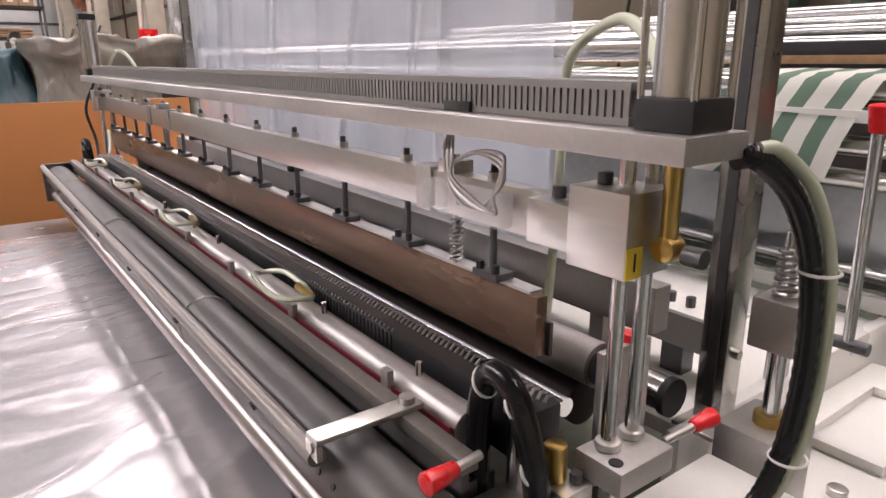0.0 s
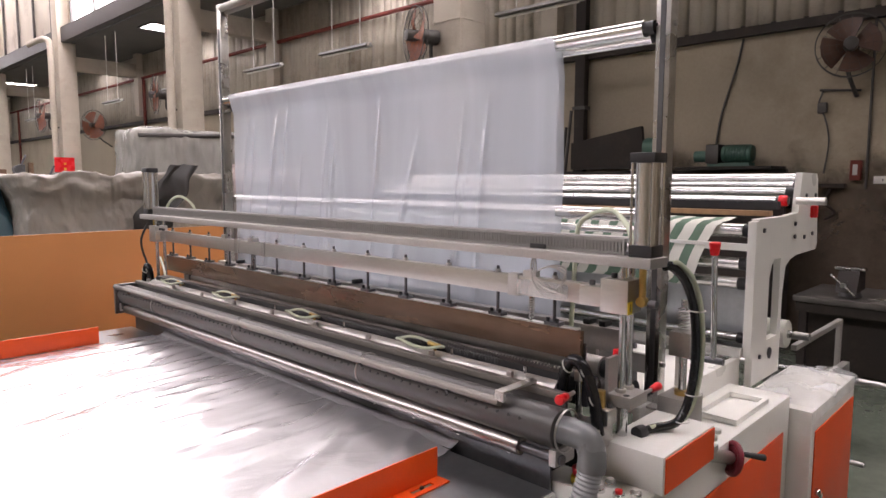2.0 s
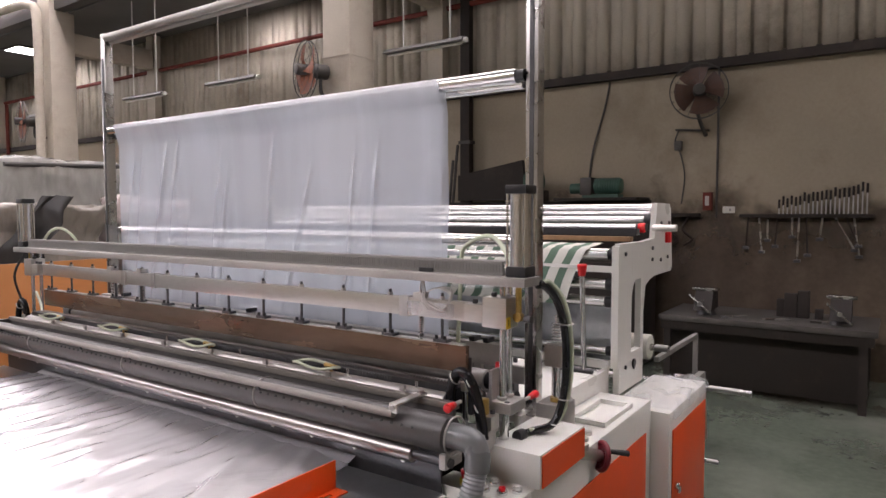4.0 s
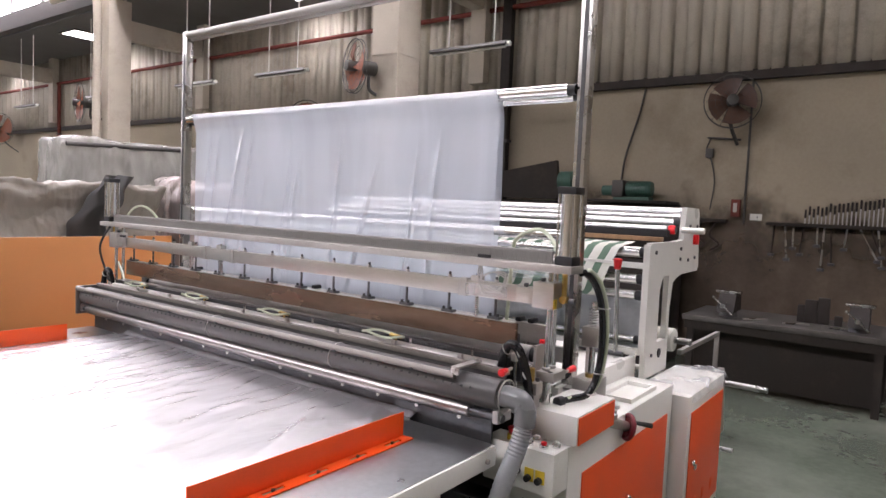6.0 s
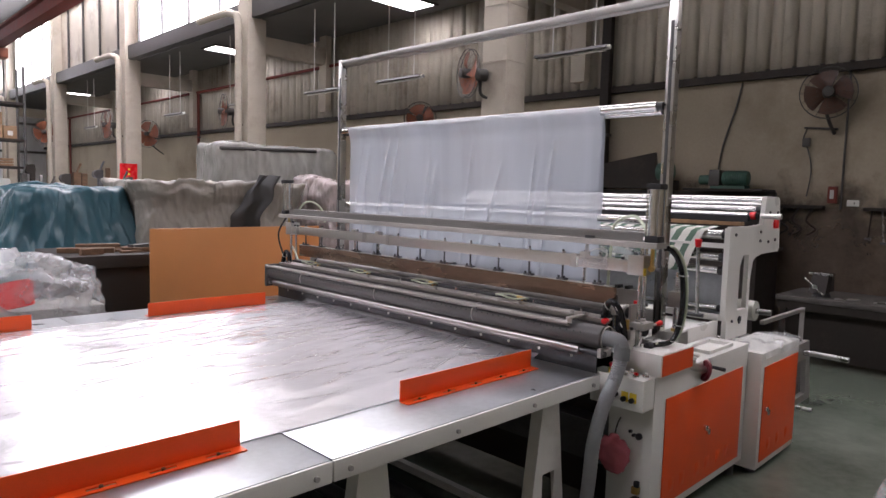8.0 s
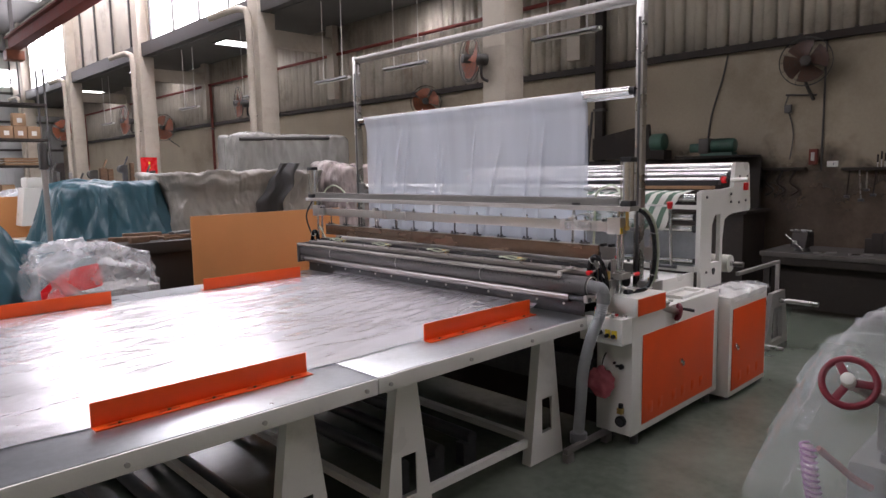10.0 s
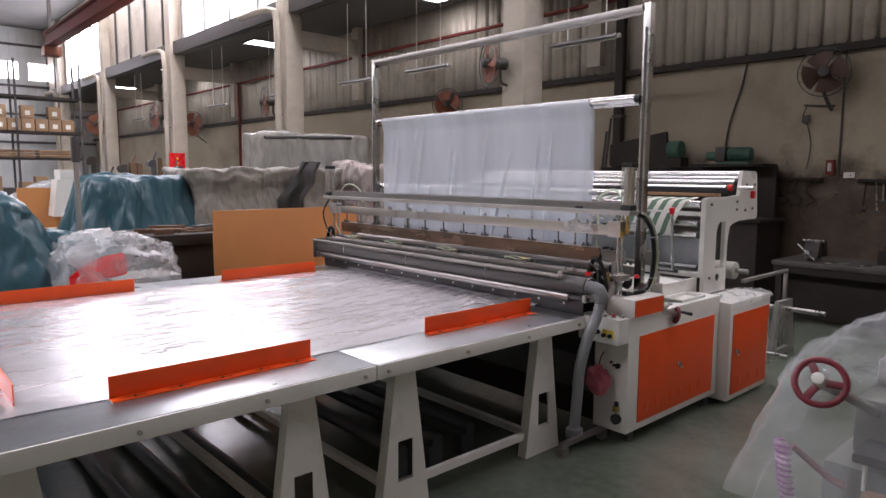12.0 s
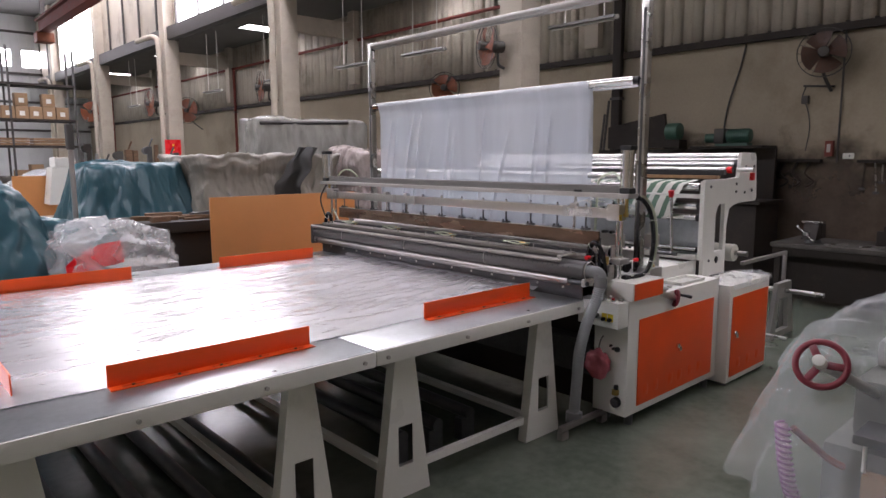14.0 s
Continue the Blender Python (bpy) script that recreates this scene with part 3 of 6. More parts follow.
# ---- orange guide fences ----
def guide_fence(x0, x1, y, foot):
    """A bent strip: upright wall and a slotted foot that points towards y + foot."""
    t = thing("guide_fence", "glossy orange bent steel guide fence on the table", "guide fence", ((x0 + x1) / 2, y, TZ), "orange guide fences")
    part("upright", box(B(), x0, x1, y - 0.0025, y + 0.0025, TZ + 0.002, TZ + 0.088, 0.001), "fence", t)
    bm = B()
    f = 1 if foot > 0 else -1
    a, b = sorted((y + f * 0.004, y + f * 0.05))
    s, e = sorted((y + f * 0.018, y + f * 0.034))
    box(bm, x0 - 0.0, x1 + 0.0, min(a, s), s, TZ + 0.001, TZ + 0.005) if f > 0 else box(bm, x0, x1, e, b, TZ + 0.001, TZ + 0.005)
    box(bm, x0, x1, e, b, TZ + 0.001, TZ + 0.005) if f > 0 else box(bm, x0, x1, a, s, TZ + 0.001, TZ + 0.005)
    n = 5
    for k in range(n + 1):
        c = x0 + (x1 - x0) * k / n
        box(bm, max(x0, c - 0.045), min(x1, c + 0.045), s, e, TZ + 0.001, TZ + 0.005)
    part("foot", bm, "fence", t, "slotted orange foot strip")
    for k in range(n):
        c = x0 + (x1 - x0) * (k + 0.5) / n
        part("screw", rod(B(), (c, (s + e) / 2, TZ + 0.001), (c, (s + e) / 2, TZ + 0.009), 0.006, 8), "darksteel", t)


guide_fence(-1.235, -0.395, 0.405, -1)
guide_fence(-2.765, -1.92, 0.40, -1)
guide_fence(-1.337, -0.516, 2.695, 1)
guide_fence(-2.82, -1.975, 2.695, 1)
t = thing("guide_fence", "orange end stop standing across the table", "guide fence", (-3.04, 1.1, TZ), "orange guide fences")
part("upright", box(B(), -3.045, -3.04, 0.52, 1.5, TZ + 0.002, TZ + 0.088), "fence", t)
part("foot", box(B(), -3.09, -3.046, 0.52, 1.5, TZ + 0.001, TZ + 0.005), "fence", t)


# ---- film on the table ----
def crease(x, y):
    near = max(0, min(1, (x + 1.7) / 1.2))
    h = noise.noise(Vector((x * 0.9, y * 1.8, 0.3))) * 0.008
    h += (0.35 + 0.65 * near) * abs(noise.noise(Vector((x * 1.6 + y * 0.7, y * 7.0 - x, 4.1)))) * 0.006
    h += (0.2 + 0.8 * near) * max(0, noise.noise(Vector((x * 2.5 + y, y * 16.0 - 2.5 * x, 9.0))) - 0.15) * 0.010
    h += noise.noise(Vector((x * 9, y * 9, 1.0))) * 0.001
    near = 0.15 + 0.85 * near
    h += near * 0.05 * max(0, 0.93 - 2 * abs(noise.noise(Vector((x * 1.1 + y * 0.6, y * 4.2 - x * 1.4, 6.0)))) - 0.35) * max(0, noise.noise(Vector((x * 1.7, y * 2.1, 8.0))) + 0.1)
    h += near * 0.010 * max(0, 0.55 - 2 * abs(noise.noise(Vector((x * 2.6 - y, y * 9.0 - x * 2, 3.0)))))
    return h


def table_film(u, v):
    x = -3.28 + 3.04 * u
    e0 = 0.42 + 0.05 * noise.noise(Vector((x * 1.3, 0, 2))) + 0.06 * max(0, u - 0.85) / 0.15
    e1 = 2.67 + 0.03 * noise.noise(Vector((x * 1.3, 7, 2)))
    y = e0 + (e1 - e0) * v
    edge = min(1, min(v, 1 - v) * 14, u * 20 + 0.2)
    return (x, y, TZ + 0.004 + max(0.0, 0.006 + crease(x, y)) * edge)


film = solo("film_sheet", sheet(B(), 300, 230, table_film), "film", "creased clear plastic film spread over the delivery table", "film", at=(-1.7, 1.6, TZ), angle=180)
solo("film_sheet", sheet(B(), 30, 80, lambda u, v: (-0.24 + 0.1 * u, 0.5 + 2.15 * v, TZ + 0.006 + 0.10 * u * u + 0.006 * noise.noise(Vector((u * 3, v * 22, 5))))), "film", "plastic film rising from the table to the outfeed roller", "film", at=(-0.2, 1.6, TZ), angle=180)

# ---- side cabinets of the bag machine ----
def louvre(x, z, y, parent):
    bm = B()
    sheet(bm, 6, 4, lambda u, v: (x - 0.028 + 0.056 * u, y - 0.006 * math.sin(math.pi * v) * min(1, 4 * min(u, 1 - u) + 0.05), z + 0.07 * v))
    bmesh.ops.solidify(bm, geom=bm.faces[:], thickness=0.002)
    part("louvre", bm, "orange", parent)


def cabinet_door(t, x0, x1, z0, z1, y, latch, louvres):
    d = part("door", box(B(), x0, x1, y - 0.006, y - 0.001, z0, z1, 0.002), "orange", t, "orange painted sheet door")
    part("latch", rod(B(), (*latch[:1], y - 0.022, latch[1]), (latch[0], y - 0.005, latch[1]), 0.015, 14, bevel=0.002), "chrome", d, "chrome latch")
    part("latch_tongue", box(B(), latch[0] + 0.004, latch[0] + 0.028, y - 0.026, y - 0.012, latch[1] - 0.035, latch[1] - 0.005, 0.003), "chrome", d)
    for x in louvres:
        louvre(x, z0 + 0.05, y - 0.006, d)
    return d


cab = thing("control_cabinet", "white machine cabinet with an orange door and control panel", "cabinet", (0.5, 0.03, 0))
part("body", box(B(), -0.07, 1.08, -0.08, 0.155, 0.075, 0.785, 0.006), "white", cab)
cabinet_door(cab, 0.045, 1.0, 0.12, 0.66, -0.08, (0.51, 0.41), (0.14, 0.26, 0.44, 0.56, 0.70, 0.82))
panel = part("control_box", box(B(), -0.18, -0.071, -0.079, 0.2, 0.637, 0.787, 0.004), "white", cab, "white overhanging control box")
for y in (-0.03, 0.012):
    part("label_plate", box(B(), -0.1845, -0.1805, y - 0.017, y + 0.017, 0.675, 0.72), "yellow", panel, "yellow switch label")
    part("switch_knob", rod(B(), (-0.205, y, 0.688), (-0.185, y, 0.688), 0.012, 12, bevel=0.002), "black", panel)
part("switch_knob", rod(B(), (-0.2, 0.06, 0.70), (-0.1805, 0.06, 0.70), 0.014, 12), "black", panel)
part("stop_collar", rod(B(), (-0.14, 0.10, 0.7875), (-0.14, 0.10, 0.808), 0.026, 20, bevel=0.003), "yellow", panel, "yellow collar of the emergency stop")
part("stop_button", rod(B(), (-0.14, 0.10, 0.808), (-0.14, 0.10, 0.833), 0.020, 20, r2=0.024, bevel=0.003), "red", panel, "red mushroom emergency stop button")
for x, y, mm in ((-0.15, 0.035, "paper"), (-0.145, -0.02, "red"), (-0.11, -0.05, "paper"), (-0.10, 0.03, "paper"), (-0.10, 0.075, "paper")):
    c = part("push_button", rod(B(), (x, y, 0.7875), (x, y, 0.801), 0.016, 18, bevel=0.002), "chrome", panel)
    part("button_cap", rod(B(), (x, y, 0.801), (x, y, 0.809), 0.010, 14), mm, c)
for y, z, r in ((0.03, 0.50, 0.008), (-0.015, 0.485, 0.016), (0.012, 0.485, 0.008)):
    part("plug", rod(B(), (-0.085, y, z), (-0.0705, y, z), r, 12), "black", cab)
part("gauge", rod(B(), (-0.10, -0.02, 0.16), (-0.071, -0.02, 0.16), 0.032, 20, bevel=0.004), "black", cab, "black pressure gauge rim")
part("gauge_dial", rod(B(), (-0.103, -0.02, 0.16), (-0.1005, -0.02, 0.16), 0.024, 20), "darksteel", cab)
part("valve", box(B(), -0.10, -0.071, -0.035, 0.0, 0.205, 0.24, 0.004), "brass", cab)
part("valve_cap", rod(B(), (-0.085, -0.02, 0.241), (-0.085, -0.02, 0.265), 0.014, 12), "black", cab)
part("tray", plate_hole(B(), [(0.60, -0.05), (0.92, -0.05), (0.92, 0.10), (0.60, 0.10)], [(0.615, -0.035), (0.905, -0.035), (0.905, 0.085), (0.615, 0.085)], 0.7855, 0.805, 'z'), "white", cab, "shallow white tray rim on top")
for x, y in ((0.42, -0.04), (0.49, -0.025)):
    part("foot_cup", rod(B(), (x, y, 0.7855), (x, y, 0.80), 0.016, 16, bevel=0.002), "alu", cab, "small round steel cup")
for x in (0.03, 1.0):
    for y in (-0.04, 0.12):
        part("levelling_foot", rod(B(), (x, y, 0), (x, y, 0.076), 0.025, 12), "darksteel", cab)
# drive cover with handwheel on top
gb = thing("drive_cover", "white sheet metal cover with an orange side and a handwheel", "machine cover", (0.12, 0.0, 0.786))
part("cover", box(B(), -0.06, 0.275, -0.10, 0.085, 0.787, 0.893, 0.004), "white", gb)
part("side_panel", box(B(), -0.05, 0.268, -0.1045, -0.101, 0.790, 0.887), "orange", gb, "orange painted side panel")


def handwheel(parent, c, axis, r, rim, material, spokes=3, sub="handwheel"):
    """A spoked wheel with a dished hub, facing along axis."""
    m = Matrix.Translation(c) @ Vector(axis).to_track_quat('Z', 'X').to_matrix().to_4x4()
    bm = tube(B(), [(r * math.cos(k * math.pi / 20), r * math.sin(k * math.pi / 20), 0) for k in range(40)], rim, 10, closed=True)
    bm.transform(m)
    w = part(sub, bm, material, parent)
    for k in range(spokes):
        a = 2 * math.pi * k / spokes + 0.5
        bm = B()
        box(bm, 0.01, r, -rim * 1.1, rim * 1.1, -rim * 0.6, rim * 0.6, rim * 0.2)
        bm.transform(m @ Matrix.Rotation(a, 4, 'Z'))
        part("spoke", bm, material, w)
    bm = rod(B(), (0, 0, -rim * 2), (0, 0, rim * 2), r * 0.28, 18, bevel=0.002)
    bm.transform(m)
    part("hub", bm, "alu", w)
    return w, m


part("shaft_sleeve", rod(B(), (0.285, -0.075, 0.79), (0.425, -0.095, 0.742), 0.021, 20, bevel=0.003), "alu", gb)
part("sleeve_block", box(B(), 0.276, 0.33, -0.095, -0.03, 0.787, 0.815, 0.004), "alu_dull", gb)
w, m = handwheel(gb, (0.437, -0.10, 0.737), (0.72, -0.66, -0.2), 0.047, 0.010, "maroon")
bm = rod(B(), (0, 0, -0.004), (0, 0, 0.008), 0.038, 24)
bm.transform(m)
part("disc", bm, "maroon", w, "dark red wheel disc")
bm = rod(B(), (0.03, 0.03, 0.008), (0.03, 0.03, 0.085), 0.008, 12, r2=0.011, bevel=0.003)
bm.transform(m)
part("crank_handle", bm, "black", w, "black crank handle")

cab2 = thing("rear_cabinet", "white electrical cabinet with an orange louvred door", "cabinet", (1.4, 0.0, 0))
part("body", box(B(), 1.085, 1.745, -0.16, 0.11, 0.03, 0.735, 0.006), "white", cab2)
cabinet_door(cab2, 1.125, 1.72, 0.07, 0.65, -0.16, (1.17, 0.39), (1.26, 1.42, 1.58))
for x in (1.15, 1.66):
    for y in (-0.11, 0.05):
        part("levelling_foot", rod(B(), (x, y, 0), (x, y, 0.031), 0.03, 12), "darksteel", cab2)


def crumple(u, v):
    x = 1.13 + 0.64 * u
    y = -0.175 + 0.275 * v
    e = min(u, 1 - u, v, 1 - v)
    n = noise.noise(Vector((x * 6, y * 9, 3.3)))
    fp = Vector((x, y, 0.4)) * 9
    fq = noise.voronoi(fp)[1][0]
    z = 0.742 + 0.03 * min(1, 6 * e) * (0.7 + 0.5 * n) + 0.035 * (fp - fq).dot(noise.noise_vector(fq * 3.7))
    z = max(z, 0.739)
    if e < 0.01:
        z = 0.70 + 0.03 * n
    return (x, y, z)


solo("plastic_sheet", sheet(B(), 44, 26, crumple), "clearsheet", "crumpled clear plastic sheet lying on the cabinet", "plastic sheet", at=(1.35, -0.03, 0.75), angle=180)

# inner bed of the machine, and the far side
bed = thing("machine_bed", "white machine bed with side frames between the cabinets", "machine bed", (0.6, 1.6, 0))
for y0, y1 in ((0.158, 0.185), (3.065, 3.09)):
    part("side_frame", box(B(), 0.31, 1.2, y0, y1, 0.30, 0.87, 0.004), "white", bed)
part("deck", box(B(), 0.35, 1.15, 0.187, 3.063, 0.83, 0.86, 0.003), "white", bed)
part("front_guard", box(B(), -0.2, -0.19, 0.16, 3.05, 0.70, 0.93, 0.003), "darksteel", bed, "dark steel guard plate under the suction tube")
for k in range(14):
    part("guard_screw", rod(B(), (-0.206, 0.3 + k * 0.2, 0.84), (-0.2005, 0.3 + k * 0.2, 0.84), 0.008, 8), "alu", bed)
part("cross_beam", box(B(), 0.0, 0.1, 0.158, 3.06, 0.25, 0.4), "darksteel", bed)
part("rear_beam", box(B(), 0.50, 0.58, 0.22, 3.03, 0.93, 1.0, 0.003), "duct", bed, "grey box beam with a white top plate")
part("beam_top", box(B(), 0.49, 0.60, 0.21, 3.04, 1.001, 1.008, 0.001), "white", bed)
part("nip_roller", rod(B(), (0.35, 0.215, 0.91), (0.35, 3.03, 0.91), 0.032, 24), "satin", bed, "polished nip roller")
for y in (0.20, 3.03):
    part("roller_end", rod(B(), (0.35, y, 0.91), (0.35, y + 0.0145, 0.91), 0.036, 20), "black", bed)
for y in (0.3, 1.6, 2.9):
    part("beam_bracket", box(B(), 0.52, 0.56, y, y + 0.05, 0.861, 0.929), "darksteel", bed)
    for d in (0.0, 0.045):
        part("beam_bolt", rod(B(), (0.53, y + d, 1.0085), (0.53, y + d, 1.028), 0.010, 8), "darksteel", bed)
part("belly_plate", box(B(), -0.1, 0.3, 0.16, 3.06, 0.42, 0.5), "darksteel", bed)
# added near-black sheet, blocks light that would pass under the machine
part("shade_sheet", box(B(), 0.02, 0.03, 0.165, 3.055, 0.06, 0.82, 0.002), "darkbrown", bed, "added dark sheet that keeps light out from under the machine")
cabl = thing("far_cabinet", "white far side cabinet of the bag machine", "cabinet", (0.8, 3.2, 0))
part("body", box(B(), -0.05, 1.69, 3.095, 3.30, 0.0, 0.765, 0.006), "white", cabl)
part("outer_panel", box(B(), 0.1, 1.6, 3.301, 3.306, 0.1, 0.66), "orange", cabl)

# ---- sealing head ----
head = thing("sealing_head", "aluminium sealing head with a hanging brown seal bar", "sealing head", (0, 1.62, 0.77))
beam = part("cross_beam", box(B(), -0.056, 0.05, -0.043, 3.293, 1.385, 1.412, 0.002), "alu_dull", head)
duct = B()
box(duct, -0.014, 0.03, 0.055, 3.20, 1.4125, 1.4205)
box(duct, -0.014, 0.03, 0.055, 3.20, 1.449, 1.458)
box(duct, 0.006, 0.008, 0.06, 3.195, 1.4206, 1.4489)
for k in range(286):
    y = 0.056 + 0.011 * k
    box(duct, -0.0135, -0.011, y, y + 0.0072, 1.4204, 1.4492)
tagged(part("cable_duct", duct, "duct", head, "grey slotted cable duct on the beam"), kind="stuff")
part("duct_clip", box(B(), -0.021, -0.0146, 0.315, 0.372, 1.408, 1.426, 0.002), "black", head)


def cylinder_unit(y, s):
    """The air cylinder with its rods and clamp block on one side; s is 1 on the near side."""
    c = part("air_cylinder", rod(B(), (0, y, 1.4455), (0, y, 1.6645), 0.032, 32), "satin", head, "polished aluminium air cylinder")
    part("cap", box(B(), -0.036, 0.036, y - 0.036, y + 0.036, 1.665, 1.692, 0.004), "black", c)
    part("base_block", box(B(), -0.034, 0.034, y - 0.034, y + 0.034, 1.4125, 1.445, 0.003), "black", c)
    for dx, dy in ((-0.033, -0.033), (0.033, -0.033), (-0.033, 0.033), (0.033, 0.033)):
        part("tie_rod", rod(B(), (dx * 0.91, y + dy * 0.91, 1.44), (dx * 0.91, y + dy * 0.91, 1.666), 0.004, 10), "chrome", c)
    yr = y + 0.062 * s
    for x in (0.0, 0.045):
        part("guide_rod", rod(B(), (x, yr, 1.02), (x, yr, 1.386), 0.0095, 18), "chrome", head)
    h = part("rod_holder", box(B(), -0.032, 0.068, yr - 0.036 - 0.012 * s, yr + 0.036 - 0.012 * s, 0.985, 1.02, 0.004), "alu_dull", head)
    for x in (0.0, 0.045):
        part("collar", rod(B(), (x, yr, 1.0205), (x, yr, 1.031), 0.016, 18, bevel=0.002), "alu", h)
    part("socket_hole", rod(B(), (-0.018, yr - 0.028 * s, 1.0202), (-0.018, yr - 0.028 * s, 1.0212), 0.009, 16), "ink", h)
    part("stand_shaft", rod(B(), (0.01, yr, 0.87), (0.01, yr, 0.985), 0.017, 18), "chrome", head)
    part("stand_flange", rod(B(), (0.01, yr, 0.84), (0.01, yr, 0.872), 0.034, 20, bevel=0.003), "brass", head)
    part("stand_block", box(B(), -0.045, 0.10, (yr if s > 0 else yr - 0.05) + 0.026 * (s > 0), (yr + 0.05), 0.767, 0.84, 0.004), "alu_dull", head)
    ya, yb = sorted((yr - 0.03 * s, yr + 0.115 * s))
    yc = yr + 0.055 * s
    b0, b1 = sorted((yr - 0.03 * s, yc))
    part("clamp_block", box(B(), -0.032, 0.045, b0, b1, 1.25, 1.345, 0.002), "alu", head)
    n0, n1 = sorted((yc, yr + 0.125 * s))
    part("clamp_step", box(B(), -0.03, 0.03, n0 + 0.0005, n1 - 0.0005, 1.262, 1.318, 0.002), "alu", head)
    for q in (0.03, 0.06, 0.1):
        yy = yr + q * s
        zz = 1.345 if q < 0.055 else 1.318
        bt = part("cap_bolt", rod(B(), (0.0, yy, zz), (0.0, yy, zz + 0.014), 0.009, 10, bevel=0.001), "darksteel", head)
    part("piston_link", rod(B(), (0.012, y + 0.012 * s, 1.275), (0.012, y + 0.012 * s, 1.385), 0.010, 14), "brass", head, "brass fork link of the piston")
    part("link_eye", rod(B(), (0.0, y + 0.012 * s, 1.285), (0.026, y + 0.012 * s, 1.285), 0.015, 14, bevel=0.003), "brass", head)
    part("link_pin", rod(B(), (0.02, y - 0.028 * s, 1.28), (0.02, y - 0.005 * s, 1.28), 0.011, 12), "darksteel", head)
    return head


cylinder_unit(0.0, 1)
cylinder_unit(3.25, -1)
lab = part("sticker", box(B(), -0.0315, -0.005, 0.0305, 0.0317, 1.251, 1.286), "yellow", head, "yellow sticker with a black figure")
fc = bpy.data.curves.new("figure", 'FONT')
fc.body, fc.size, fc.align_x, fc.align_y, fc.extrude = "1", 0.030, 'CENTER', 'CENTER', 0.0003
tmp = bpy.data.objects.new("figure_text", fc)
me = bpy.data.meshes.new_from_object(tmp)
bpy.data.objects.remove(tmp)
fg = new("figure", me)
me.materials.append(M["ink"])
fg.parent = lab
fg.matrix_local = Matrix.Translation(Vector((-0.018, 0.0300, 1.2685)) - HOME[head]) @ Euler((radians(90), 0, 0)).to_matrix().to_4x4()

part("upper_bar", box(B(), 0.0, 0.028, 0.182, 3.068, 1.256, 1.318, 0.0015), "alu", head, "bright flat aluminium bar with pinkish sheen")
for y0, y1 in ((0.43, 0.47), (2.2, 2.24), (1.95, 1.98)):
    part("bar_joint", box(B(), -0.004, 0.031, y0, y1, 1.252, 1.322, 0.001), "alu_dull", head)
part("seal_bar", box(B(), 0.012, 0.032, 0.205, 3.085, 1.082, 1.170, 0.0015), "brown", head, "heat-stained brown seal bar")
part("seal_bar_cap", box(B(), 0.013, 0.037, 0.22, 3.08, 1.1705, 1.175), "alu", head)
part("bar_edge_strip", box(B(), 0.034, 0.040, 0.2, 3.09, 1.08, 1.13), "darksteel", head)
for k in range(13):
    y = 0.302 + 0.2245 * k
    r = part("hanger_rod", rod(B(), (0.016, y, 1.175), (0.016, y, 1.34), 0.0055, 10), "darksteel", head)
    part("nut", rod(B(), (0.016, y, 1.3185), (0.016, y, 1.329), 0.010, 6), "alu_dull", r)
    cl = part("hanger_clamp", box(B(), -0.001, 0.033, y - 0.027, y + 0.027, 1.1752, 1.186, 0.001), "darksteel", r)
    for d in (-0.017, 0.017):
        part("clamp_bolt", rod(B(), (0.006, y + d, 1.186), (0.006, y + d, 1.198), 0.006, 8), "black", r)
for y in (0.39, 2.08, 2.35):
    r = part("spring_rod", rod(B(), (0.016, y, 1.175), (0.016, y, 1.345), 0.006, 10), "chrome", head)
    part("spring", tube(B(), [(0.016 + 0.010 * math.cos(q * 0.8), y + 0.010 * math.sin(q * 0.8), 1.178 + 0.001 * q) for q in range(76)], 0.0018, 5), "steel", r)
    part("spring_clamp", box(B(), -0.004, 0.033, y - 0.02, y + 0.02, 1.318, 1.337, 0.001), "alu", r)
# wrapped cable bundle on the bar near the sensor
for k in range(3):
    part("sensor_cable", tube(B(), spline([(-0.012, 0.36, 1.40), (-0.03, 0.36 - 0.01 * k, 1.35), (-0.035, 0.33, 1.30 + 0.01 * k), (-0.03, 0.29 - 0.02 * k, 1.285), (-0.03, 0.25, 1.31), (-0.022, 0.24, 1.34 + 0.01 * k), (-0.022, 0.30, 1.36), (-0.022, 0.36, 1.325), (-0.02, 0.34, 1.28)], 8), 0.0026, 7), "alu_dull", head)
part("sensor_box", box(B(), -0.03, -0.001, 0.24, 0.42, 1.262, 1.31, 0.008), "clear", head, "clear plastic wrapped sensor")

# ---- suction tube and outfeed roller ----
suc = thing("suction_tube", "grey perforated suction tube across the machine", "suction tube", (-0.24, 1.6, 0.79))
part("pipe", rod(B(), (-0.235, 0.10, 0.966), (-0.235, 3.075, 0.966), 0.054, 36, bevel=0.003), "grey", suc)
for k in range(72):
    y = 0.2 + k * 0.039
    part("hole", rod(B(), (-0.2860, y, 0.984), (-0.2885, y, 0.985), 0.0045, 8), "black", suc)
part("end_plate", box(B(), -0.30, -0.16, 3.06, 3.085, 0.86, 1.03, 0.006), "grey", suc)
part("front_rail", rod(B(), (-0.295, 0.262, 1.016), (-0.295, 3.07, 1.016), 0.0125, 16), "rail", suc, "dull round rail with bolts along the tube")
for k in range(7):
    part("rail_bolt", rod(B(), (-0.309, 0.45 + 0.4 * k, 1.004), (-0.300, 0.45 + 0.4 * k, 1.008), 0.007, 8), "darksteel", suc)
part("rear_rail", box(B(), -0.183, -0.157, 0.12, 3.07, 1.021, 1.041, 0.003), "rail", suc, "square dull steel rail")
part("rail_web", box(B(), -0.176, -0.164, 0.13, 3.06, 0.99, 1.02), "grey", suc)
